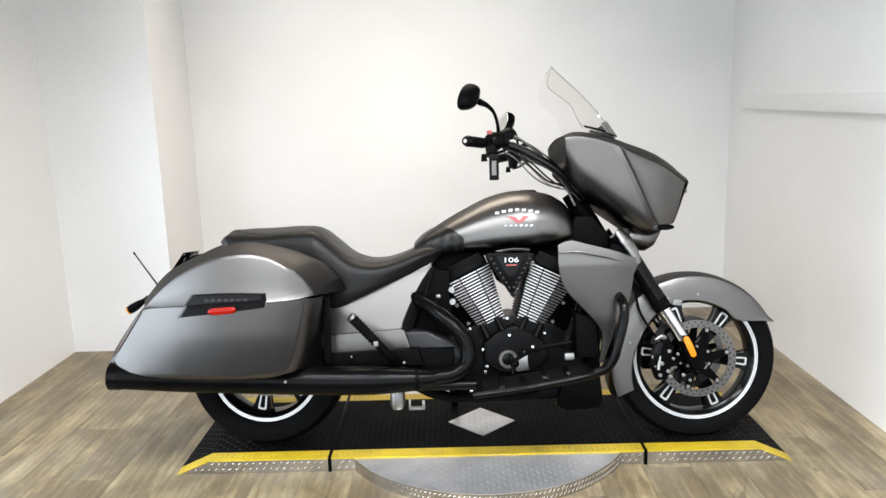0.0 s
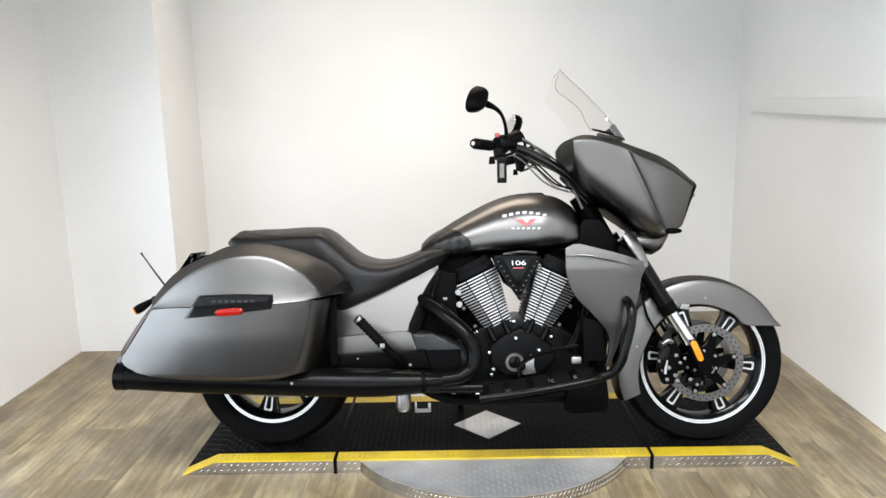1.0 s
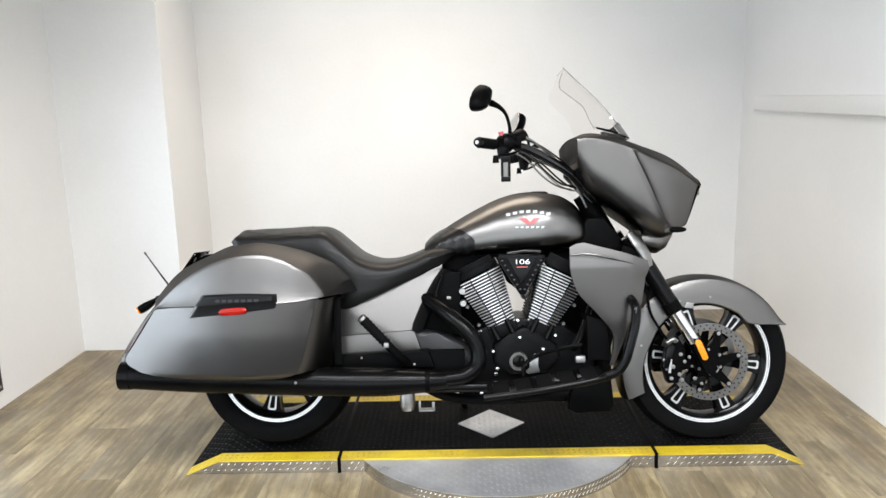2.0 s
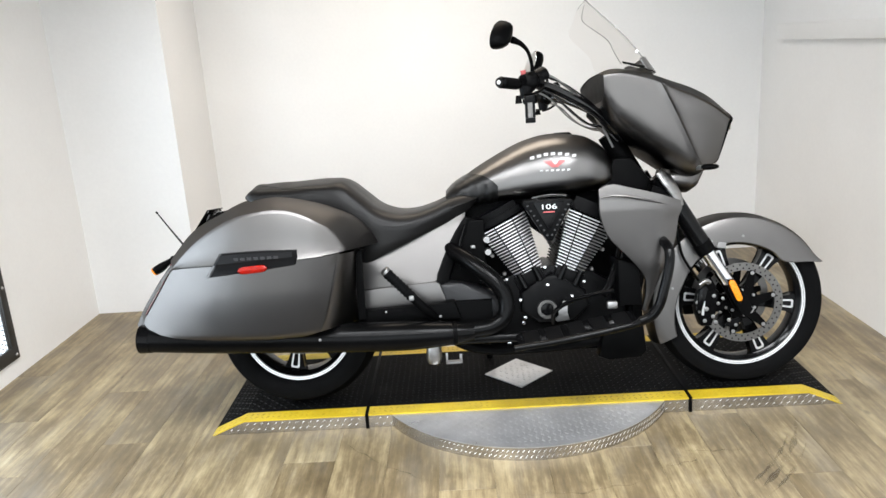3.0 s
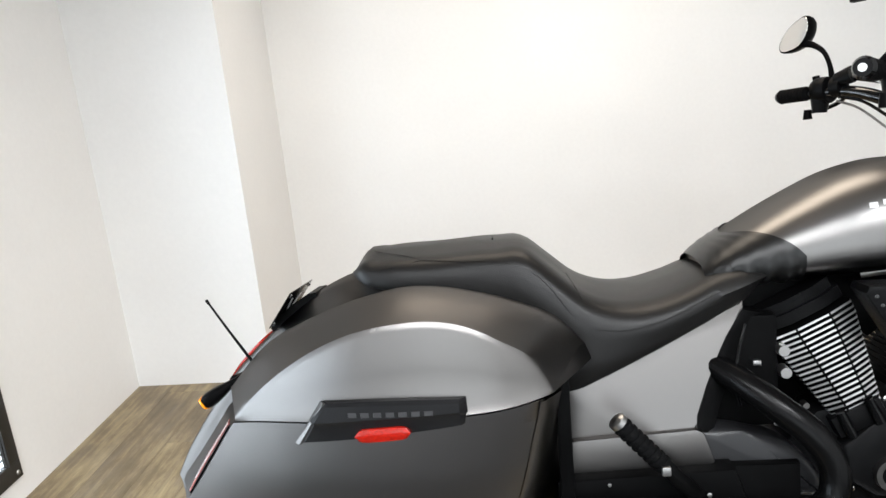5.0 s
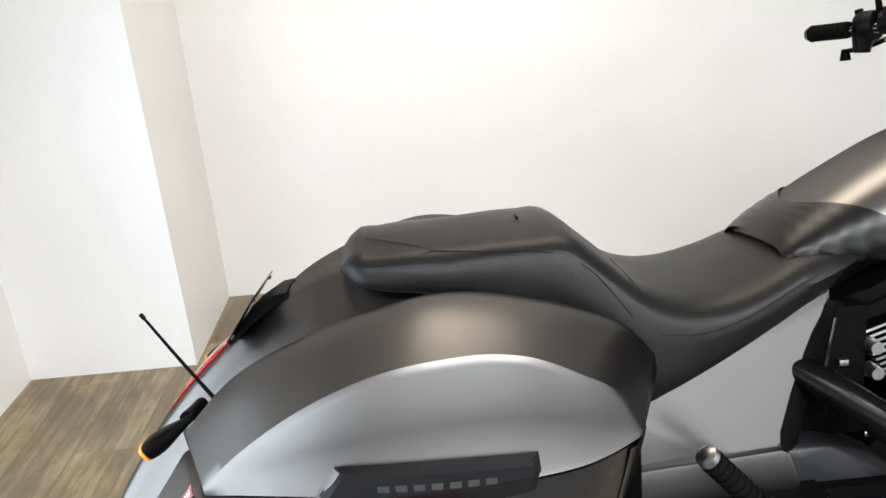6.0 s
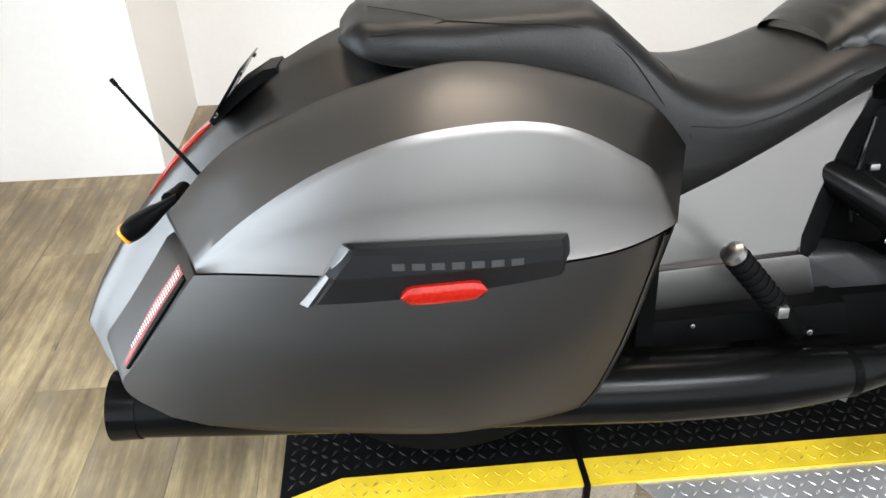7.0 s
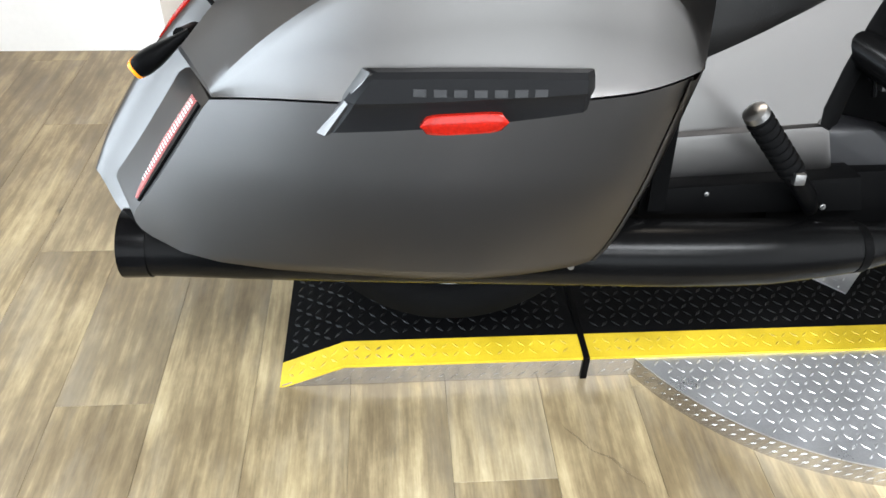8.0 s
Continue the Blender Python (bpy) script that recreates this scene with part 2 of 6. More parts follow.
def prism(pts, y0, y1, bevel=0.0, seg=2):
    """An outline in x, z carried from y0 to y1."""
    bm = bmesh.new()
    a = [bm.verts.new((x, y0, z)) for x, z in pts]
    b = [bm.verts.new((x, y1, z)) for x, z in pts]
    n = len(pts)
    bm.faces.new(a)
    bm.faces.new(b[::-1])
    for i in range(n):
        bm.faces.new((a[i], b[i], b[(i + 1) % n], a[(i + 1) % n]))
    if bevel:
        bmesh.ops.bevel(bm, geom=[e for e in bm.edges if abs(e.verts[0].co.y - e.verts[1].co.y) < 1e-6], offset=bevel, segments=seg, affect="EDGES", profile=0.6)
    return bm


def loft(rings, closed=True, caps=True):
    bm = bmesh.new()
    vs = [[bm.verts.new(p) for p in r] for r in rings]
    n = len(rings[0])
    for a, b in zip(vs, vs[1:]):
        for i in range(n if closed else n - 1):
            j = (i + 1) % n
            bm.faces.new((a[i], a[j], b[j], b[i]))
    if caps and closed:
        bm.faces.new(vs[0])
        bm.faces.new(vs[-1][::-1])
    return bm


def smooth_line(pts, k=8):
    """Points along a smooth curve through pts."""
    p = [Vector(q) for q in pts]
    p = [2 * p[0] - p[1]] + p + [2 * p[-1] - p[-2]]
    out = []
    for i in range(1, len(p) - 2):
        for s in range(k):
            t = s / k
            a, b, c, d = p[i - 1:i + 3]
            out.append(0.5 * (2 * b + (c - a) * t + (2 * a - 5 * b + 4 * c - d) * t * t + (3 * b - a - 3 * c + d) * t ** 3))
    return out + [p[-2]]


def tube(pts, r, n=12, k=6, caps=True, flat=1.0):
    """A round bar along a smooth curve; r is one radius or one a point."""
    line = smooth_line(pts, k) if k > 1 else [Vector(p) for p in pts]
    rs = [r] * len(line) if isinstance(r, (int, float)) else [float(q) for q in np.interp(np.linspace(0, len(r) - 1, len(line)), range(len(r)), r)]
    up, rings = None, []
    for i, p in enumerate(line):
        d = (line[min(i + 1, len(line) - 1)] - line[max(i - 1, 0)]).normalized()
        if up is None:
            up = d.orthogonal().normalized()
        up = (up - up.dot(d) * d).normalized()
        s = d.cross(up)
        rings.append([p + rs[i] * (math.cos(a) * up + flat * math.sin(a) * s) for a in (2 * math.pi * j / n for j in range(n))])
    return loft(rings, caps=caps)


def lathe(profile, n=48, m=Matrix(), close=False):
    """Turns (radius, along) round the y axis."""
    prof = list(profile) + ([profile[0]] if close else [])
    bm = bmesh.new()
    rings = [[bm.verts.new((max(r, 1e-5) * math.cos(2 * math.pi * j / n), y, max(r, 1e-5) * math.sin(2 * math.pi * j / n))) for j in range(n)] for r, y in prof]
    for a, b in zip(rings, rings[1:]):
        for i in range(n):
            bm.faces.new((a[i], a[(i + 1) % n], b[(i + 1) % n], b[i]))
    bmesh.ops.remove_doubles(bm, verts=bm.verts[:], dist=2e-5)
    bm.transform(m)
    return bm


def graph(*pts):
    """A smooth function through (x, y) points."""
    xs = np.array([p[0] for p in pts], float)
    ys = np.array([p[1] for p in pts], float)
    sl = np.gradient(ys, xs) if len(xs) > 2 else np.full(len(xs), (ys[-1] - ys[0]) / (xs[-1] - xs[0]))

    def f(x):
        x = min(max(x, xs[0]), xs[-1])
        i = min(max(int(np.searchsorted(xs, x)) - 1, 0), len(xs) - 2)
        h = xs[i + 1] - xs[i]
        t = (x - xs[i]) / h
        return float(ys[i] * (2 * t ** 3 - 3 * t * t + 1) + h * sl[i] * (t ** 3 - 2 * t * t + t) + ys[i + 1] * (3 * t * t - 2 * t ** 3) + h * sl[i + 1] * (t ** 3 - t * t))
    return f


def span(a, b, n):
    return [a + (b - a) * i / (n - 1) for i in range(n)]


def superring(x, zb, zt, hw, p=2.6, y0=0.0, n=32, flatb=1.0):
    """An oval section across x; flatb below 1 flattens its lower half."""
    out = []
    for j in range(n):
        a = 2 * math.pi * j / n
        c, s = math.cos(a), math.sin(a)
        zc = zb + (zt - zb) * 0.5
        out.append((x, y0 + hw * math.copysign(abs(c) ** (2 / p), c), zc + (zt - zb) / 2 * math.copysign(abs(s) ** (2 / p), s)))
    return out


def bolt(x, y, z, r=0.007, h=0.005):
    """A screw head that faces the right-hand side of the machine."""
    return lathe([(0.0, -h), (r * 0.55, -h), (r * 0.6, -h * 0.6), (r, -h * 0.5), (r, 0), (0, 0)], 12, Matrix.Translation((x, y, z)))


# ---- the room ----
XL, XR, YP, YB, XP, HIGH, YN = -2.04, 1.86, 4.21, 4.80, -1.447, 2.75, -1.9


def structure(name, bm, mat, label, category="wall"):
    return tagged(part(name, bm, mat), label, category, kind="structure")


WIN = (0.5, 3.36, 0.13, 1.31)
wall = merged(box(XL - 0.15, XL, YN, WIN[0], 0, HIGH), box(XL - 0.15, XL, WIN[1], YP, 0, HIGH), box(XL - 0.15, XL, WIN[0], WIN[1], 0, WIN[2]), box(XL - 0.15, XL, WIN[0], WIN[1], WIN[3], HIGH))
structure("wall_west", wall, WALL, "smooth white painted wall with a meshed opening near the floor")
structure("wall_pillar", box(XL - 0.15, XP, YP, YB + 0.15, 0, HIGH), WALL, "white painted projecting wall corner beside the recess")
structure("wall_north", box(XP, XR + 0.15, YB, YB + 0.15, 0, HIGH), WALL, "plain white painted wall behind the motorcycle")
structure("wall_east", box(XR, XR + 0.15, YN, YB, 0, HIGH), WALL, "white painted wall with a horizontal ledge")
# invented opening, out of view, for light implied by the reflections
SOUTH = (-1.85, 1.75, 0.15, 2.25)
structure("wall_south", merged(box(XL - 0.15, SOUTH[0], YN - 0.15, YN, 0, HIGH), box(SOUTH[1], XR + 0.15, YN - 0.15, YN, 0, HIGH), box(SOUTH[0], SOUTH[1], YN - 0.15, YN, 0, SOUTH[2]), box(SOUTH[0], SOUTH[1], YN - 0.15, YN, SOUTH[3], HIGH)), WALL, "plain white wall with an added opening, out of view")
structure("ceiling", box(XL - 0.15, XR + 0.15, YN - 0.15, YB + 0.15, HIGH, HIGH + 0.1), CEILINGPAINT, "plain brown painted ceiling", "ceiling")
structure("trim_ledge", box(XR - 0.03, XR, YN, YB - 0.26, 1.262, 1.343, 0.004), WALL, "white horizontal board fixed along the wall", "ledge")

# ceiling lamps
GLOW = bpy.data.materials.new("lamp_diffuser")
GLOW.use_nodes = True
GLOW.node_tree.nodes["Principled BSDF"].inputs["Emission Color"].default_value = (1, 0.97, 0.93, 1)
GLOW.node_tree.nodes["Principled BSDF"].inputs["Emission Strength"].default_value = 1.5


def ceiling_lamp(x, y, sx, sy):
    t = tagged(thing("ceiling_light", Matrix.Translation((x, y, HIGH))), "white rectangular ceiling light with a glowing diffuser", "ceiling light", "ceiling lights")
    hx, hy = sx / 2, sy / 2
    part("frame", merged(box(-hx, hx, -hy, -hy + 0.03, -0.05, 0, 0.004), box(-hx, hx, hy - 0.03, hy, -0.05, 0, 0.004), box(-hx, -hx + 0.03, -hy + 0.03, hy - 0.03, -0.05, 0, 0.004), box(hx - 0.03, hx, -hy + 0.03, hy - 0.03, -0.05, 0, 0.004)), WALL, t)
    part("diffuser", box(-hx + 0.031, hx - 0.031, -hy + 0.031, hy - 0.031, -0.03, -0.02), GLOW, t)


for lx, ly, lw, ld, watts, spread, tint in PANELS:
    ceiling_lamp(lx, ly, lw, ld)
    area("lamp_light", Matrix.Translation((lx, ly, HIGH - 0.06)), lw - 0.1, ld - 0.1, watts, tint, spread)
# first light added in the invented south opening, second in the meshed window
area("added_south_light", pose(-0.05, YN - 0.1, 1.2, 90, 0, 0), 3.55, 2.05, SOUTH_W, (0.95, 0.98, 1.0))
area("window_light", pose(XL - 0.3, (WIN[0] + WIN[1]) / 2, 0.75, 0, -90, 0), 1.2, 2.8, WINDOW_W, (0.78, 0.89, 1.0))

# ---- the meshed window ----
win = tagged(thing("meshed_window", Matrix.Translation((XL, 0, 0))), "black iron framed opening covered with expanded metal mesh, bright daylight behind", "window")
y0, y1, z0, z1 = WIN[0] - 0.05, WIN[1] + 0.05, WIN[2] - 0.045, WIN[3] + 0.045
part("frame_rail", box(0, 0.012, y0, y1, z1 - 0.06, z1, 0.002), FRAMEIRON, win)
part("frame_rail", box(0, 0.012, y0, y1, z0, z0 + 0.06, 0.002), FRAMEIRON, win)
part("frame_stile", box(0, 0.012, y1 - 0.06, y1, z0 + 0.06, z1 - 0.06, 0.002), FRAMEIRON, win)
part("frame_stile", box(0, 0.012, y0, y0 + 0.06, z0 + 0.06, z1 - 0.06, 0.002), FRAMEIRON, win)
part("frame_bead", box(0.012, 0.02, y1 - 0.058, y1 - 0.05, z0 + 0.06, z1 - 0.06, 0.002), FRAMEIRON, win)
part("frame_bead", box(0.012, 0.02, y0 + 0.06, y1 - 0.06, z1 - 0.06, z1 - 0.05, 0.002), STEEL, win)
for yy, zz in [(y1 - 0.02, z) for z in (z0 + 0.02, z0 + 0.34, z0 + 0.65, z0 + 0.96, z1 - 0.02)] + [(y, z) for y in (y1 - 0.3, y1 - 0.62, y1 - 0.95) for z in (z0 + 0.02, z1 - 0.02)]:
    part("screw", lathe([(0, -0.005), (0.006, -0.004), (0.009, 0), (0, 0)], 10, Matrix.Translation((0.012, yy, zz)) @ pose(0, 0, 0, 0, 0, 90)), STEEL, win)
# expanded metal: strands in two crossing directions
mesh_bm = bmesh.new()
pitch, slope = 0.046, 0.5
for sgn in (1, -1):
    c = -2.0
    while c < 3.5:
        # strand z = zlow + sgn*slope*(y-ylow) + c
        ya, yb = WIN[0] - 0.02, WIN[1] + 0.02
        za, zb = WIN[2] + c, WIN[2] + c + sgn * slope * (yb - ya)
        lo, hi = WIN[2] - 0.02, WIN[3] + 0.02
        p = []
        for y, z in ((ya, za), (yb, zb)):
            zz = min(max(z, lo), hi)
            p.append((y + (zz - z) / (sgn * slope), zz))
        if ya - 1e-4 <= p[0][0] < p[1][0] <= yb + 1e-4:
            d = Vector((0, p[1][0] - p[0][0], p[1][1] - p[0][1]))
            ln = d.length
            m = Matrix.Translation((-0.008 - 0.002 * sgn, (p[0][0] + p[1][0]) / 2, (p[0][1] + p[1][1]) / 2)) @ Matrix.Rotation(math.atan2(d.z, d.y), 4, "X") @ Matrix.Diagonal((0.003, ln, 0.0034, 1))
            bmesh.ops.create_cube(mesh_bm, size=1, matrix=m)
        c += pitch * slope
grid_ob = part("mesh_grille", mesh_bm, MESHMETAL, win, "expanded metal mesh, coloured paler to stand for glare")
grid_ob["kind"] = "stuff"
# slim sash at the back of the recess
part("sash_stile", box(-0.42, -0.39, 3.316, 3.356, 0.135, 1.30, 0.004), MESHMETAL, win)
part("sash_rail", box(-0.42, -0.39, WIN[0] + 0.01, 3.310, 0.135, 0.175, 0.004), MESHMETAL, win)
part("sash_seal", box(-0.39, -0.384, 3.310, 3.315, 0.18, 1.30, 0.001), FRAMEIRON, win)
# the white lined recess behind the mesh
DAYLIGHT = bpy.data.materials.new("daylight_backdrop")
DAYLIGHT.use_nodes = True
DAYLIGHT.node_tree.nodes["Principled BSDF"].inputs["Emission Color"].default_value = (0.95, 0.98, 1, 1)
DAYLIGHT.node_tree.nodes["Principled BSDF"].inputs["Emission Strength"].default_value = 1.6
structure("backdrop", box(XL - 0.63, XL - 0.6, WIN[0] - 0.02, WIN[1] + 0.02, 0.1, 1.34), DAYLIGHT, "bright overexposed daylight behind the window", "backdrop")
structure("window_1", merged(box(XL - 0.6, XL - 0.15, WIN[1], WIN[1] + 0.02, 0.1, 1.34), box(XL - 0.6, XL - 0.15, WIN[0] - 0.02, WIN[0], 0.1, 1.34),
          box(XL - 0.6, XL - 0.15, WIN[0], WIN[1], 0.11, 0.13), box(XL - 0.6, XL - 0.15, WIN[0], WIN[1], 1.31, 1.33)), WALL, "white lined recess flooded with light behind the mesh", "window")

# ---- the turntable and its deck ----
PX0, PX1, PY0, PY1, PH, SEAMS, RAMP = -0.934, 1.391, 2.726, 3.33, 0.055, (-0.351, 0.837), 0.125
DECK_IN = 0.062


def deck_height(x):
    return PH * min(1.0, max(0.0, (x - PX0) / RAMP), max(0.0, (PX1 - x) / RAMP))


def lug(bm, x, y, z, ang, s=1.0, slope=0.0, h=0.0021):
    """One raised lozenge of tread plate."""
    ca, sa = math.cos(ang), math.sin(ang)
    L, W = 0.0118 * s, 0.0034 * s
    q = []
    for a, b, hh in ((-L, 0, 0), (0, -W, 0), (L, 0, 0), (0, W, 0), (-L * 0.55, 0, h), (0, -W * 0.4, h), (L * 0.55, 0, h), (0, W * 0.4, h)):
        dx, dy = a * ca - b * sa, a * sa + b * ca
        q.append(bm.verts.new((x + dx, y + dy, z + slope * dx + hh)))
    for i in range(4):
        j = (i + 1) % 4
        bm.faces.new((q[i], q[j], q[j + 4], q[i + 4]))
    bm.faces.new(q[4:])


def lugs(inside, x0, x1, y0, y1, height, pitch, rot=0.0, slope=lambda x: 0.0, size=1.0):
    bm = bmesh.new()
    for i in range(int((x1 - x0) / pitch) + 1):
        for j in range(int((y1 - y0) / pitch) + 1):
            x, y = x0 + i * pitch, y0 + j * pitch
            if inside(x, y):
                lug(bm, x, y, height(x), rot + (math.pi / 4 if (i + j) % 2 else -math.pi / 4), size, slope=slope(x), h=0.0021 * size ** 2.2)
    return bm


def deck_slope(x):
    return PH / RAMP if x < PX0 + RAMP else (-PH / RAMP if x > PX1 - RAMP else 0.0)


deck = tagged(thing("turntable_deck", Matrix()), "low black tread plate deck with yellow edges, flat on the floor", "platform")


def deck_strip(ya, yb, lift=0.0):
    """A strip of the deck's top between two y lines, 6 mm thick, that follows both ramps."""
    cuts = [PX0, PX0 + RAMP, SEAMS[0] - 0.006, SEAMS[0] + 0.006, SEAMS[1] - 0.006, SEAMS[1] + 0.006, PX1 - RAMP, PX1]
    bms = []
    for a, b in ((0, 2), (3, 4), (5, 7)):
        seg = cuts[a:b + 1]
        bms.append(loft([[(x, ya, deck_height(x) + lift), (x, yb, deck_height(x) + lift), (x, yb, max(deck_height(x) - 0.006, -0.004)), (x, ya, max(deck_height(x) - 0.006, -0.004))] for x in seg]))
    return bms


for bm in deck_strip(PY0 + DECK_IN, PY1 - DECK_IN):
    part("black_panel", bm, PADBLACK, deck, "black painted tread plate")
for ya, yb in ((PY0, PY0 + DECK_IN), (PY1 - DECK_IN, PY1)):
    for bm in deck_strip(ya, yb):
        part("yellow_strip", bm, YELLOW, deck, "worn yellow painted edge")


def off_seam(x):
    return all(abs(x - s) > 0.018 for s in SEAMS) and PX0 + 0.012 < x < PX1 - 0.012


DIA = (0.235, 3.015, 0.137)
b = part("raised_tread", lugs(lambda x, y: off_seam(x) and PY0 + DECK_IN + 0.012 < y < PY1 - DECK_IN - 0.012 and abs(x - DIA[0]) + abs(y - DIA[1]) > DIA[2] + 0.01, PX0, PX1, PY0, PY1, deck_height, 0.022, slope=deck_slope, size=0.9), PADTREAD, deck)
b["kind"] = "stuff"
b = part("yellow_tread", lugs(lambda x, y: off_seam(x) and (PY0 + 0.01 < y < PY0 + DECK_IN - 0.008 or PY1 - DECK_IN + 0.008 < y < PY1 - 0.01), PX0, PX1, PY0, PY1, deck_height, 0.021, slope=deck_slope, size=0.8), YELLOWTREAD, deck)
b["kind"] = "stuff"
for y in (PY0, PY1 - 0.004):
    for a, c in ((PX0 + 0.004, SEAMS[0] - 0.006), (SEAMS[0] + 0.006, SEAMS[1] - 0.006), (SEAMS[1] + 0.006, PX1 - 0.004)):
        p = [(x, 0.001) for x in (a, c)] + [(x, max(0.003, deck_height(x) - 0.0062)) for x in sorted([c, a] + [k for k in (PX0 + RAMP, PX1 - RAMP) if a < k < c], reverse=True)]
        part("side_plate", prism(p, y + 0.0005, y + 0.0035), SIDEPLATE, deck, "bright aluminium tread plate side")
# lugs on the side that faces the disc
side = bmesh.new()
for i in range(int((PX1 - PX0) / 0.026)):
    for j in range(2):
        x, z = PX0 + 0.02 + i * 0.026, 0.014 + j * 0.022
        if off_seam(x) and z < deck_height(x) - 0.014:
            tmp = len(side.verts)
            lug(side, x + 0.013 * j, z, 0, math.pi / 4, 0.85, h=0.0010)
            side.verts.ensure_lookup_table()
            for v in side.verts[tmp:]:
                v.co = (v.co.x, PY0 - v.co.z, v.co.y)
b = part("side_tread", side, SIDEPLATE, deck)
b["kind"] = "stuff"
part("deck_core", prism([(PX0 + 0.1, 0.0), (PX0 + 0.14, 0.04), (PX1 - 0.14, 0.04), (PX1 - 0.1, 0.0)], PY0 + 0.01, PY1 - 0.01), PADBLACK, deck)
for s in SEAMS:
    part("seam_strap", merged(box(s - 0.006, s + 0.006, PY0 - 0.004, PY1, PH - 0.004, PH + 0.003, 0.001), box(s - 0.006, s + 0.006, PY0 - 0.0045, PY0 - 0.0005, 0.0, PH - 0.004)), BLACK, deck, "black strap over the joint")
d = DIA[2]
dm = Matrix.Translation((DIA[0], DIA[1], PH + 0.002)) @ Matrix.Rotation(math.pi / 4, 4, "Z")
part("diamond_plate", moved(box(-d * 0.707, d * 0.707, -d * 0.707, d * 0.707, -0.002, 0.0015, 0.001), dm), PLATE, deck, "bright diamond-shaped tread plate inlay")
b = part("inlay_tread", lugs(lambda x, y: abs(x - DIA[0]) + abs(y - DIA[1]) < d - 0.016, DIA[0] - d, DIA[0] + d, DIA[1] - d, DIA[1] + d, lambda x: PH + 0.0035, 0.022, size=0.8), PLATE, deck)
b["kind"] = "stuff"

disc = tagged(thing("turntable_disc", Matrix.Translation((0.243, 3.03, 0))), "round bright tread plate turntable top flat on the floor", "turntable")
DR, DH = 0.584, 0.049
part("top_plate", moved(lathe([(0.0, 0.0), (0.1, 0.0), (0.25, 0.0), (0.4, 0.0), (0.5, 0.0), (0.56, 0.0), (DR, 0.0), (DR, -0.0025), (0.5, -0.0025)], 128), Matrix.Translation((0, 0, DH)) @ pose(0, 0, 0, 90)), PLATE, disc)
part("rim_band", moved(lathe([(DR - 0.004, 0.0), (DR, 0.0), (DR, 0.046), (DR - 0.004, 0.046)], 128, close=True), pose(0, 0, 0, 90)), SIDEPLATE, disc)
b = part("raised_tread", moved(lugs(lambda x, y: (x - 0.243) ** 2 + (y - 3.03) ** 2 < (DR - 0.014) ** 2 and y < PY0 - 0.012, 0.243 - DR, 0.243 + DR, 3.03 - DR, PY0, lambda x: DH, 0.0205, size=0.74), Matrix.Translation((-0.243, -3.03, 0))), PLATE, disc)
b["kind"] = "stuff"
rl = bmesh.new()
for i in range(104):
    for j in range(2):
        a = math.pi + math.pi * (i + 0.25 + 0.5 * j) / 104
        n0 = len(rl.verts)
        lug(rl, 0, 0, 0, math.pi / 4, 0.8, h=0.0011)
        rl.verts.ensure_lookup_table()
        for v in rl.verts[n0:]:
            r = DR + v.co.z
            aa = a + v.co.x / DR
            v.co = (r * math.cos(aa), r * math.sin(aa), 0.014 + j * 0.02 + v.co.y)
b = part("rim_tread", rl, SIDEPLATE, disc)
b["kind"] = "stuff"

# ---- the motorcycle: x ahead, y to its left, z up from the deck; it leans on its side stand ----
bike = tagged(thing("motorcycle", Matrix.Translation((0, 2.88, 0.055)) @ pose(0, 0, 0, -9)), "satin grey touring motorcycle with hard saddlebags, leaning on its side stand", "motorcycle")
FW, RW = (1.05, 0.30), (-0.60, 0.308)


def tyre(R, rb, hw):
    prof = [(rb, -hw * 0.80), (rb + 0.012, -hw * 0.93), (rb + (R - rb) * 0.45, -hw), (R - (R - rb) * 0.28, -hw * 0.93), (R - 0.012, -hw * 0.6), (R - 0.003, -hw * 0.3), (R, 0)]
    prof = prof + [(r, -y) for r, y in prof[-2::-1]] + [(rb - 0.004, hw * 0.7), (rb - 0.004, -hw * 0.7)]
    return lathe(prof, 96, close=True)


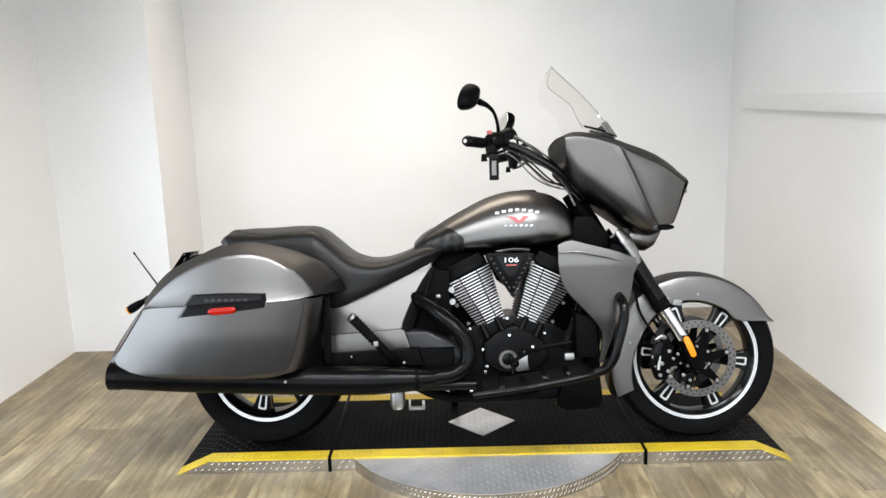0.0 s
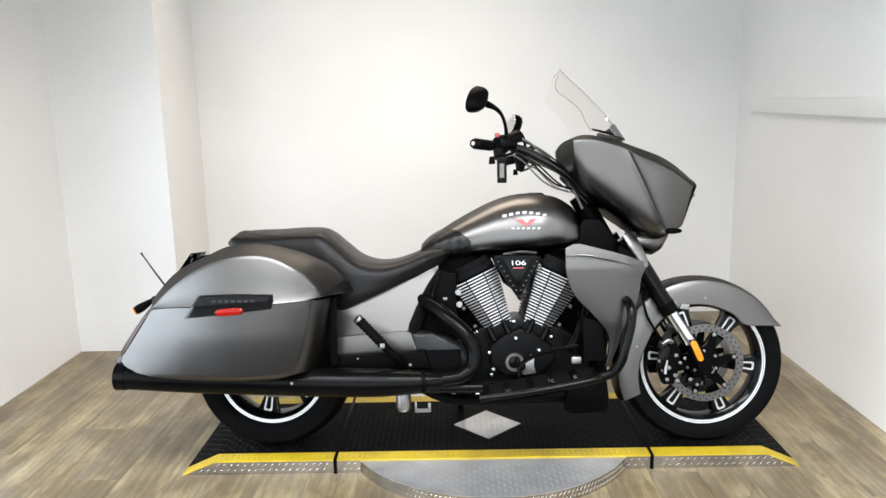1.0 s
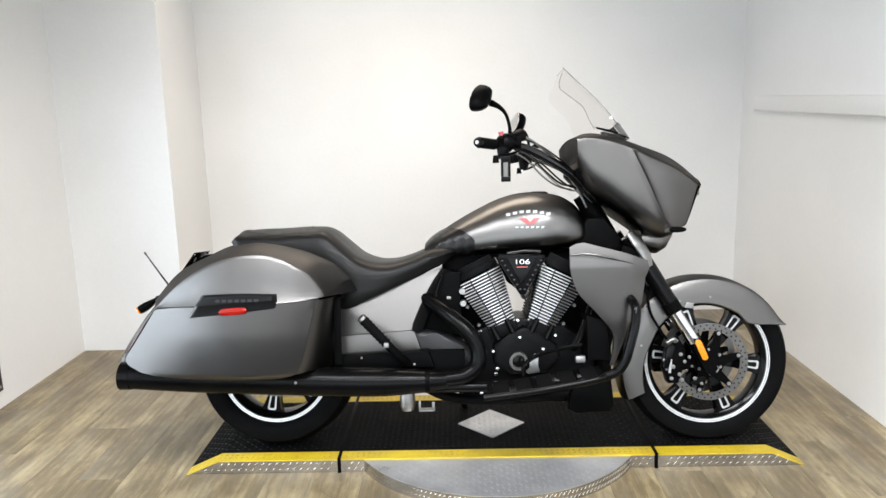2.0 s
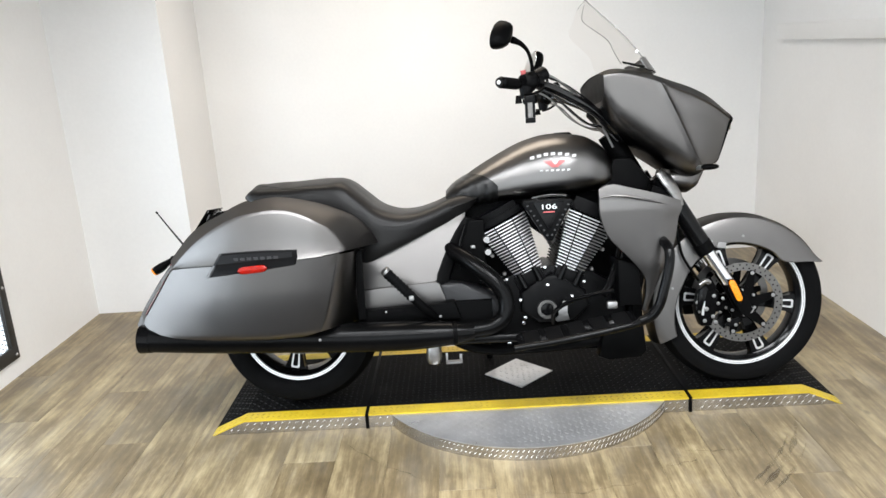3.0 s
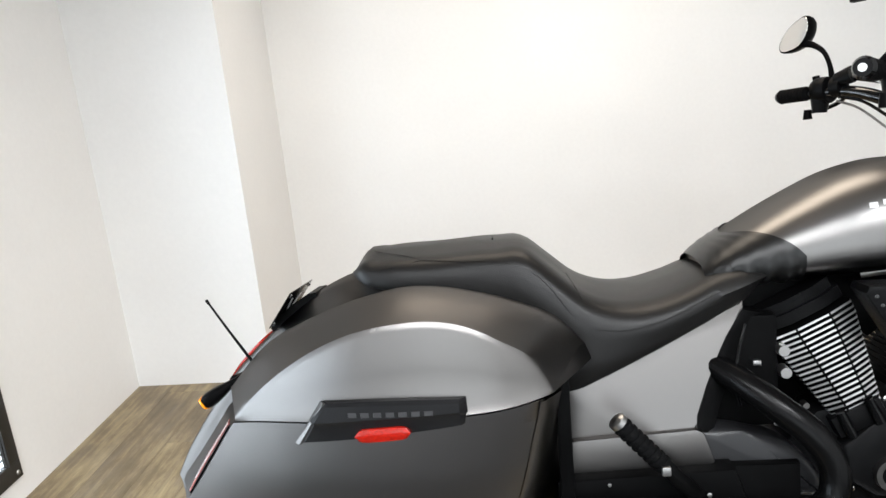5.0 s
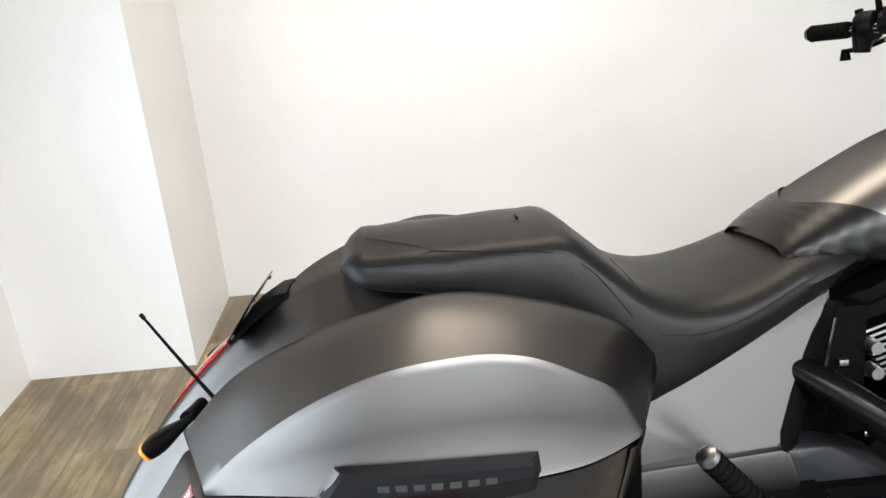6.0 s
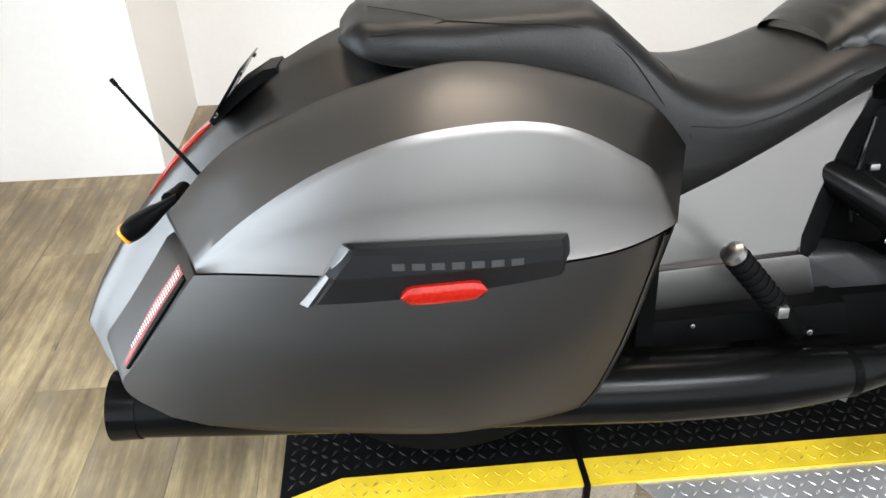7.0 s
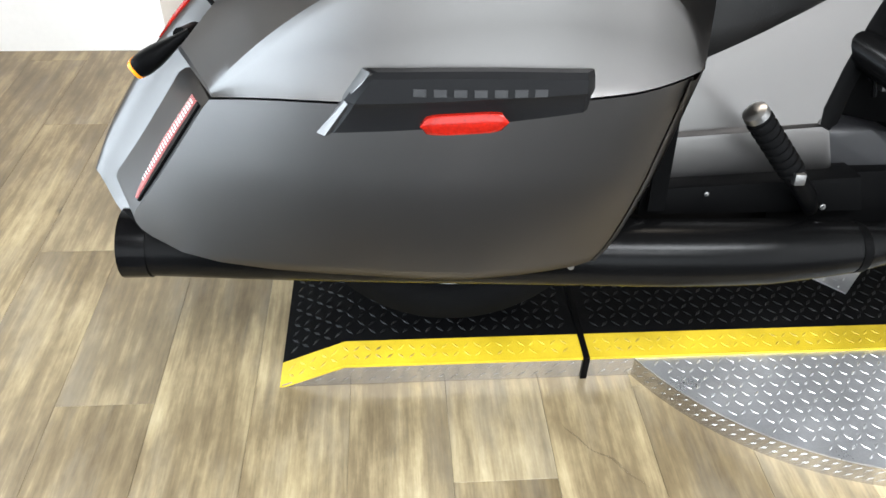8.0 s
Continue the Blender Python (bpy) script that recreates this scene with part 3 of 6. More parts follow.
def wheel(name, cx, cz, R, rl, hw, discr, label):
    w = new(name)
    w.parent = bike
    w.location = (cx, 0, cz)
    w["label"] = label
    part("tyre", tyre(R, rl - 0.006, hw), RUBBER, w, "black rubber tyre")
    hr = hw * 0.78
    part("rim", lathe([(rl - 0.012, -hr), (rl - 0.02, -hr * 0.8), (rl - 0.035, -hr * 0.6), (rl - 0.04, 0), (rl - 0.035, hr * 0.6), (rl - 0.02, hr * 0.8), (rl - 0.012, hr), (rl - 0.02, 0)], 96, close=True), GLOSS, w)
    for s in (-1, 1):
        part("rim_lip", lathe([(rl + 0.001, s * (hr + 0.001)), (rl - 0.019, s * (hr - 0.002)), (rl - 0.020, s * (hr - 0.010)), (rl - 0.001, s * (hr - 0.006))], 96, close=True), ALU, w, "bright machined rim edge")
    part("hub", lathe([(0.0, -0.062), (0.03, -0.062), (0.045, -0.045), (0.052, -0.02), (0.052, 0.02), (0.045, 0.045), (0.03, 0.062), (0, 0.062)], 32), GLOSS, w)
    for i in range(6):
        a = 2 * math.pi * i / 6
        m = Matrix.Rotation(-a, 4, "Y")
        L = rl - 0.03
        sp = prism([(0.045, -0.017), (0.11, -0.02), (L - 0.035, -0.027), (L, -0.045), (L, 0.045), (L - 0.035, 0.027), (0.11, 0.02), (0.045, 0.017)], -0.026, 0.02, 0.004, 1)
        spoke = part("spoke", moved(sp, m), GLOSS, w)
        # machined U-shaped edge on the spoke's face
        u = [(L - 0.075, -0.0125), (L - 0.018, -0.0165), (L - 0.012, -0.012), (L - 0.012, 0.012), (L - 0.018, 0.0165), (L - 0.075, 0.0125)]
        inner = [(L - 0.075, -0.0065), (L - 0.024, -0.0095), (L - 0.019, -0.007), (L - 0.019, 0.007), (L - 0.024, 0.0095), (L - 0.075, 0.0065)]
        bm = bmesh.new()
        for ya in (-0.0285,):
            o = [bm.verts.new((x, ya, z)) for x, z in u]
            q = [bm.verts.new((x, ya, z)) for x, z in inner]
            o2 = [bm.verts.new((x, ya + 0.004, z)) for x, z in u]
            q2 = [bm.verts.new((x, ya + 0.004, z)) for x, z in inner]
            for k in range(5):
                bm.faces.new((o[k], o[k + 1], q[k + 1], q[k]))
                bm.faces.new((o[k], o[k + 1], o2[k + 1], o2[k]))
                bm.faces.new((q[k], q[k + 1], q2[k + 1], q2[k]))
        part("spoke_edge", moved(bm, m), ALU, spoke, "machined bright edge")
    for s in (-1, 1) if discr > 0.12 else (-1,):
        yd = s * 0.068
        dm = []
        prof = [(discr, yd - 0.0025), (discr, yd + 0.0025), (discr - 0.029, yd + 0.0025), (discr - 0.029, yd - 0.0025)]
        dk = part("brake_disc", lathe(prof, 72, close=True), DISCSTEEL, w, "drilled steel brake disc")
        hb = bmesh.new()
        for i in range(36):
            for rr in (0.008, 0.021):
                a = 2 * math.pi * (i + (0.5 if rr > 0.015 else 0)) / 36
                bmesh.ops.create_circle(hb, cap_ends=True, segments=8, radius=0.0032, matrix=Matrix.Translation(((discr - rr) * math.cos(a), yd + s * 0.0029, (discr - rr) * math.sin(a))) @ pose(0, 0, 0, 90))
        part("drilling_pattern", hb, BLACK, dk)["kind"] = "stuff"
        for i in range(6):
            a = 2 * math.pi * (i + 0.3) / 6
            part("carrier_arm", moved(prism([(0.03, -0.03), (discr - 0.04, -0.012), (discr - 0.025, -0.01), (discr - 0.025, 0.01), (discr - 0.04, 0.012), (0.03, 0.012)], yd - 0.003, yd + 0.003), Matrix.Rotation(-a, 4, "Y")), BLACK, dk)
        part("carrier_hub", lathe([(0.0, yd - 0.004), (0.06, yd - 0.004), (0.06, yd + 0.004), (0, yd + 0.004)], 32), BLACK, dk)
        for i in range(6):
            a = 2 * math.pi * (i + 0.3) / 6
            part("carrier_bolt", lathe([(0, yd + s * 0.009), (0.0055, yd + s * 0.009), (0.0065, yd), (0, yd)], 8, Matrix.Translation((0.047 * math.cos(a + 0.4), 0, 0.047 * math.sin(a + 0.4)))), STEEL, dk)
            part("disc_button", lathe([(0, yd + s * 0.005), (0.007, yd + s * 0.005), (0.008, yd), (0, yd)], 12, Matrix.Translation(((discr - 0.034) * math.cos(a), 0, (discr - 0.034) * math.sin(a)))), STEEL, dk)
    return w


front = wheel("front_wheel", 1.061, 0.303, 0.317, 0.247, 0.062, 0.148, "black cast front wheel with machined edges")
rear = wheel("rear_wheel", *RW, 0.308, 0.218, 0.088, 0.11, "black cast rear wheel with machined rim edge")
front.rotation_euler = (0, radians(7), 0)
rear.rotation_euler = (0, radians(-20), 0)

# front fender: an arch round the wheel with a long skirt behind
FH = graph((-32, 0.075), (0, 0.085), (60, 0.088), (110, 0.088), (160, 0.086), (205, 0.082))
FR = graph((25.5, 0.331), (40, 0.331), (90, 0.333), (140, 0.337), (190, 0.335), (205, 0.340))
FS = graph((25.5, 0.003), (30, 0.043), (35, 0.078), (40, 0.102), (60, 0.108), (90, 0.103), (110, 0.098), (135, 0.104), (157, 0.108), (180, 0.092), (205, 0.078))


def fender_rings(a0, a1, n, shell):
    rings = []
    for ang in span(a0, a1, n):
        a, R, h, s = radians(ang), FR(ang) - shell, FH(ang) - shell, FS(ang)
        sec = []
        q = min(1.0, s / 0.06)
        for y, d in ((-h, s), (-h, 0.035 * q + 0.55 * max(0, s - 0.035)), (-h * 0.985, 0.030 * q), (-h * 0.9, 0.014 * q), (-h * 0.6, 0.004 * q), (0, 0), (h * 0.6, 0.004 * q), (h * 0.9, 0.014 * q), (h * 0.985, 0.030 * q), (h, 0.035 * q + 0.55 * max(0, s - 0.035)), (h, s)):
            sec.append((FW[0] + (R - d) * math.cos(a), y, FW[1] + (R - d) * math.sin(a)))
        rings.append(sec)
    return rings


def shell_of(outer, inner):
    """A closed skin between two open sheets of rings."""
    return loft([a + b[::-1] for a, b in zip(outer, inner)])


part("front_fender", shell_of(fender_rings(25.5, 205, 70, 0), fender_rings(25.5, 205, 70, 0.004)), PAINT, bike, "satin grey painted front fender", 30)


def ladder(sections, mat, name, label="", caps=True, sharp=38):
    return part(name, loft(sections, caps=caps), mat, bike, label, sharp)


# fuel tank
tt = graph((-0.02, 0.765), (0.0, 0.785), (0.05, 0.822), (0.09, 0.848), (0.177, 0.897), (0.285, 0.946), (0.371, 0.964), (0.456, 0.960), (0.53, 0.937), (0.582, 0.892), (0.608, 0.845), (0.616, 0.80))
tb = graph((-0.02, 0.735), (0.1, 0.728), (0.26, 0.730), (0.41, 0.736), (0.526, 0.748), (0.612, 0.775))
tw = graph((-0.02, 0.11), (0.0, 0.12), (0.1, 0.140), (0.22, 0.160), (0.36, 0.174), (0.46, 0.170), (0.54, 0.147), (0.59, 0.112), (0.612, 0.075))


def tank_ring(x, grow=0.0, n=48):
    """Tank section: a flat-shouldered dome above a tucked lower edge."""
    out = []
    for j in range(n):
        a = 2 * math.pi * j / n
        c, s = math.cos(a), math.sin(a)
        w, t, b = tw(x) + grow, tt(x) + grow, tb(x) - grow
        zc = b + (t - b) * 0.36
        p = 2.25 if s > 0 else 3.0
        out.append((x, w * math.copysign(abs(c) ** (2 / p), c), zc + ((t - zc) if s > 0 else (zc - b)) * math.copysign(abs(s) ** (2 / p), s)))
    return out


tank = ladder([tank_ring(x) for x in span(0.0, 0.612, 44)], TANKPAINT, "fuel_tank", "satin grey teardrop fuel tank with a printed badge")
# vinyl bib over the tail of the tank, cut on a slant
bib = []
for k in span(0, 1, 36):
    ring = []
    for j in range(48):
        low = min(1.0, 1 - math.sin(2 * math.pi * j / 48))
        x0 = -0.012 + (0.062 + 0.125 * low ** 0.8) * k
        p = tank_ring(x0, 0.0045 + 0.0022 * math.sin(math.pi * min(1, k * 1.02)) + 0.0034 * min(1, 2 * low) * math.sin(30 * k + 14 * low) * (0.5 + 0.5 * math.sin(5 * low + 2)))[j]
        ring.append(p)
    bib.append(ring)
ladder(bib, BIBVINYL, "tank_bib", "creased black vinyl bib", caps=False)
cap = lathe([(0, 0.012), (0.028, 0.011), (0.036, 0.006), (0.038, 0), (0, 0)], 32, Matrix.Translation((0.43, 0, 0.956)) @ pose(0, 0, 0, 90 + 3))
part("fuel_cap", cap, GLOSS, bike, "black fuel cap")

# seat: pillion pad and rider's dish with deep sides
st = graph((-0.745, 0.812), (-0.728, 0.834), (-0.68, 0.842), (-0.56, 0.846), (-0.43, 0.850), (-0.385, 0.846), (-0.32, 0.795), (-0.265, 0.748), (-0.2, 0.722), (-0.13, 0.720), (-0.06, 0.738), (0.02, 0.768), (0.07, 0.772), (0.105, 0.758))
sb = graph((-0.745, 0.792), (-0.70, 0.772), (-0.6, 0.757), (-0.5, 0.73), (-0.42, 0.66), (-0.36, 0.585), (-0.32, 0.545), (-0.29, 0.548), (-0.24, 0.570), (-0.12, 0.622), (0.0, 0.673), (0.055, 0.698), (0.09, 0.728), (0.105, 0.745))
sw = graph((-0.745, 0.10), (-0.725, 0.135), (-0.68, 0.152), (-0.6, 0.162), (-0.45, 0.175), (-0.35, 0.19), (-0.25, 0.212), (-0.12, 0.208), (0.0, 0.182), (0.07, 0.166), (0.105, 0.15))


def seat_ring(x, n=44):
    """Broad crown, a rolled shoulder, and flanks that fall in a little."""
    t, b, w = st(x), sb(x), sw(x)
    h = min(0.045, 0.5 * (t - b))
    # the skirt is drawn in under the nose
    f = 1.0 - 0.17 * max(0.0, min(1.0, (x + 0.30) / 0.36))
    dome = 0.010 * max(0.0, min(1.0, (-0.36 - x) / 0.08))
    half = [(0.0, t), (0.35 * w, t - 0.002 - 0.3 * dome), (0.62 * w, t - 0.006 - dome), (0.80 * w, t - 0.26 * h - dome), (0.91 * w, t - 0.55 * h - 0.6 * dome), (0.97 * w, t - h), (w * (1 + f) / 2, t - h - 0.3 * (t - h - b)), (w * (0.25 + 0.75 * f), b + 0.35 * (t - h - b)), (w * f, b + 0.004), (w * f * 0.97, b), (0.4 * w, b)]
    return [(x, -y, z) for y, z in half] + [(x, y, z) for y, z in half[::-1][:-1]]


seat = ladder([seat_ring(x) for x in [-0.745, -0.742, -0.737] + span(-0.73, 0.105, 56)], LEATHER, "seat", "black stitched vinyl saddle with a stepped pillion pad", sharp=60)


def on_seat(x, f):
    r = seat_ring(x)
    i = int(f)
    a, b_ = Vector(r[i]), Vector(r[i + 1])
    return a.lerp(b_, f - i) + Vector((0, -0.0005, 0.0008))


part("seam", tube([on_seat(x, f) for x, f in ((-0.70, 5.2), (-0.66, 4.6), (-0.59, 3.3))], 0.0008, 6), LEATHER, seat)
part("seam", tube([on_seat(x, f) for x, f in ((-0.59, 3.3), (-0.63, 2.2), (-0.70, 1.2))], 0.0008, 6), LEATHER, seat)
part("seam", tube([on_seat(x, f) for x, f in ((-0.59, 3.3), (-0.5, 4.2), (-0.42, 4.6), (-0.35, 4.9), (-0.29, 5.4))], 0.0008, 6), LEATHER, seat)
part("seam", tube([on_seat(x, f) for x, f in ((-0.29, 1.0), (-0.27, 3.5), (-0.25, 6.0))], 0.0009, 6), LEATHER, seat)
part("seam", tube([on_seat(x, f) for x, f in ((-0.25, 5.6), (-0.18, 5.3), (-0.1, 4.8), (0.0, 4.6), (0.08, 4.4))], 0.0008, 6), LEATHER, seat)
part("strap_slot", box(-0.444, -0.441, -0.06, -0.03, 0.847, 0.8505), BLACK, seat)

# rear fender and tail
rt = graph((-1.222, 0.335), (-1.19, 0.397), (-1.15, 0.457), (-1.105, 0.52), (-1.065, 0.567), (-0.966, 0.662), (-0.872, 0.734), (-0.80, 0.772), (-0.74, 0.791), (-0.60, 0.806), (-0.4, 0.795))


def fender_point(x, y, sink):
    """A point of the rear fender, sunk from its crown line at right angles to it."""
    g = (rt(x + 0.004) - rt(x - 0.004)) / 0.008
    n = math.hypot(1, g)
    return (x + sink * g / n, y, rt(x) - sink / n)


rings = []
for x in span(-1.218, -0.404, 56):
    sec = [(-0.178, 0.118), (-0.165, 0.092), (-0.13, 0.062), (-0.085, 0.031), (-0.066, 0.017), (-0.060, 0.011), (-0.052, 0.006), (-0.025, 0.001), (0.0, 0.0)]
    sec = sec + [(-y, d) for y, d in sec[-2::-1]]
    rings.append([fender_point(x, y, d) for y, d in sec] + [fender_point(x, y * 0.96, d + 0.006) for y, d in sec[::-1]])
ladder(rings, PAINT, "rear_fender", "satin grey rear fender with a ridged crown", sharp=24)
tail = []
for x in span(-1.075, -0.955, 14):
    e = 1 - abs((x + 1.015) / 0.065) ** 2.5
    tail.append([fender_point(x, y * 0.034, 0.002 - (0.006 * e if abs(y) < 1 else 0.002)) for y in (-1, -0.9, -0.4, 0, 0.4, 0.9, 1)] + [fender_point(x, 0.03, 0.012), fender_point(x, -0.03, 0.012)])
ladder(tail, RED, "tail_light", "red tail light lens")
# number plate on a bracket
PLATE_AT = Matrix.Translation((-0.919, 0.0, 0.722)) @ pose(0, 0, 0, 0, -54)
plate = part("number_plate", moved(box(-0.047, 0.047, -0.092, 0.092, -0.0012, 0.0012, 0.0008), PLATE_AT), GLOSS, bike, "black dealer plate with a white mark on a bracket")
for sg in (-1, 1):
    part("plate_mark", moved(prism([(-0.004, -0.026), (0.004, -0.026), (0.030, 0.022), (0.018, 0.022)], -0.0022, -0.0013), PLATE_AT @ pose(0, 0.012 * sg, 0, 0, 0, 0) @ Matrix(((0, 0, 1, 0), (sg, 0, 0, 0), (0, 1, 0, 0), (0, 0, 0, 1)))), WHITE, plate, "white slanted mark")
    for xx in (-0.037, 0.037):
        part("plate_bolt", moved(lathe([(0, -0.004), (0.004, -0.003), (0.0055, 0), (0, 0)], 10), PLATE_AT @ Matrix.Translation((xx, sg * 0.078, -0.0013)) @ pose(0, 0, 0, 90)), CHROME, plate)
part("plate_bracket", loft([[fender_point(x, y, d) for y, d in ((-0.052, 0.008), (-0.05, -lift), (0.05, -lift), (0.052, 0.008))] for x, lift in ((-0.955, 0.004), (-0.935, 0.009), (-0.90, 0.012), (-0.86, 0.009), (-0.845, 0.002))]), BLACK, bike, "black plate bracket on the fender")
# antenna
ant = part("antenna", tube([(-0.925, -0.252, 0.642), (-0.99, -0.209, 0.707), (-1.048, -0.169, 0.766)], [0.0034, 0.0026, 0.0022], 10, 4), BLACK, bike, "thin black whip antenna")
part("antenna_tip", tube([(-1.044, -0.172, 0.762), (-1.050, -0.168, 0.768)], 0.0034, 10, 1), BLACK, ant)


def rear_signal(sg):
    p = Matrix.Translation((-1.016, -sg * 0.20, 0.588)) @ pose(0, 0, 0, 0, -31, 0) @ Matrix.Diagonal((0.78, 0.85, 0.74, 1))

    def section(x, wide, high, n=20):
        return [(x, wide * math.copysign(abs(math.cos(a)) ** 0.7, math.cos(a)), high * (0.75 if math.sin(a) > 0 else 1.1) * math.copysign(abs(math.sin(a)) ** 0.7, math.sin(a))) for a in (2 * math.pi * j / n for j in range(n))]
    prof = ((-0.066, 0.0265, 0.0205), (-0.062, 0.029, 0.0225), (-0.05, 0.030, 0.0235), (-0.03, 0.0285, 0.022), (-0.01, 0.024, 0.018), (0.012, 0.0175, 0.013), (0.035, 0.011, 0.009), (0.05, 0.008, 0.007))
    sig = part("turn_signal", moved(loft([section(*q) for q in prof]), p), BLACK, bike, "black turn signal pod with an amber lens", 50)
    part("signal_lens", moved(loft([section(-0.0655, 0.0285, 0.0225), section(-0.072, 0.0275, 0.0215), section(-0.075, 0.022, 0.016)]), p), AMBER, sig)
    part("signal_stalk", tube([(-1.0, -sg * 0.185, 0.598), (-1.0, -sg * 0.15, 0.592), (-1.0, -sg * 0.10, 0.585)], 0.011, 10), BLACK, sig)


rear_signal(1)
rear_signal(-1)

# saddlebags
REDWHITE = lens("red_and_clear_lens", (0.42, 0.13, 0.13))
bo = graph((-1.075, 0.352), (-1.0, 0.382), (-0.915, 0.412), (-0.8, 0.45), (-0.7, 0.472), (-0.6, 0.480), (-0.49, 0.474), (-0.42, 0.459), (-0.37, 0.435), (-0.345, 0.420))
split = graph((-1.0, 0.57), (-0.923, 0.583), (-0.63, 0.597), (-0.354, 0.613), (-0.262, 0.634))
cr = graph((-0.915, 0.592), (-0.84, 0.658), (-0.757, 0.713), (-0.667, 0.750), (-0.60, 0.761), (-0.54, 0.762), (-0.49, 0.751), (-0.432, 0.720), (-0.375, 0.672), (-0.345, 0.618))
tp = graph((-0.915, 0.598), (-0.857, 0.676), (-0.743, 0.754), (-0.66, 0.787), (-0.611, 0.799), (-0.54, 0.796), (-0.49, 0.784), (-0.426, 0.757), (-0.37, 0.706), (-0.345, 0.660))
shear = graph((-0.915, 0.42), (-0.8, 0.25), (-0.6, 0.0), (-0.45, -0.12), (-0.345, -0.42))
INNER = 0.215


def bag_lid(sg):
    rings = []
    for x in [-0.915, -0.912] + span(-0.905, -0.35, 52) + [-0.346, -0.345]:
        o, s = bo(x), split(x) + 0.0007
        t, c = tp(x), cr(x)
        c = max(c, s + 0.002)
        t = max(t, c + 0.004)
        d = t - c
        sec = [(o - 0.004, s), (o - 0.0005, s + 0.0015), (o - 0.0055, s + min(0.014, 0.3 * (c - s))), (o - 0.0090, (s + c) / 2), (o - 0.0105, c - min(0.012, 0.3 * (c - s))), (o - 0.0122, c - min(0.006, 0.15 * (c - s))), (o - 0.0155, c), (o - 0.036, c + 0.145 * d), (o - 0.062, c + 0.36 * d), (o - 0.089, c + 0.61 * d), (o - 0.116, c + 0.845 * d), (o - 0.145, t), (o - 0.175, t - 0.08 * d), (INNER + 0.012, t - 0.35 * d - 0.01), (INNER, t - 0.6 * d - 0.03 * min(1, (t - s) / 0.1)), (INNER, s)]
        rings.append([(x - shear(x) * (o - max(a, INNER)), -sg * max(a, INNER), max(b, s)) for a, b in sec])
    return loft(rings)


def bag_tuck(x, z):
    """How far the flank has fallen in below the lid: upright, then curving under."""
    return 0.10 * max(0.0, 0.6 - z) * max(0.0, min(1.0, (x + 0.62) / 0.24)) + (0.085 * max(0.0, 0.6 - z) + 0.3 * max(0.0, 0.50 - z) ** 1.5) * max(0.2, min(1.0, (x + 1.05) / 0.3))


rear_x = graph((0.334, -0.60), (0.336, -0.70), (0.340, -0.80), (0.349, -0.915), (0.373, -1.018), (0.405, -1.053), (0.43, -1.036), (0.46, -1.012), (0.52, -0.967), (0.588, -0.916), (0.62, -0.888))
front_x = graph((0.334, -0.515), (0.350, -0.455), (0.375, -0.435), (0.41, -0.421), (0.46, -0.405), (0.535, -0.386), (0.605, -0.368), (0.63, -0.362))


def bag_body(sg):
    rings = []
    for z in [0.334, 0.336, 0.340, 0.345, 0.352] + span(0.362, 0.396, 5) + span(0.405, 0.584, 16) + [0.9]:
        xr, xf = rear_x(z), front_x(z)
        sec = []
        n = 22
        for i in range(n):
            x = xr + (xf - xr) * i / (n - 1)
            zz = min(z, split(x) - 0.0007)
            tuck = bag_tuck(x, zz) + (0.03 if z < 0.335 else 0.018 if z < 0.337 else 0.009 if z < 0.341 else 0.004 if z < 0.346 else 0)
            sec.append((x, bo(x) - tuck, zz))
        zz = min(z, 0.60)
        k = max(0.0, min(1.0, (z - 0.35) / 0.05))
        rear_in = (xr - 0.06 * k, INNER + 0.015, min(z, 0.566))
        rings.append([rear_in] + sec + [(xf + 0.012, sec[-1][1] - 0.02, zz), (min(xf + 0.06, -0.298), INNER + 0.01, zz)])
    return loft([[(x, -sg * v, z) for x, v, z in r] for r in rings])


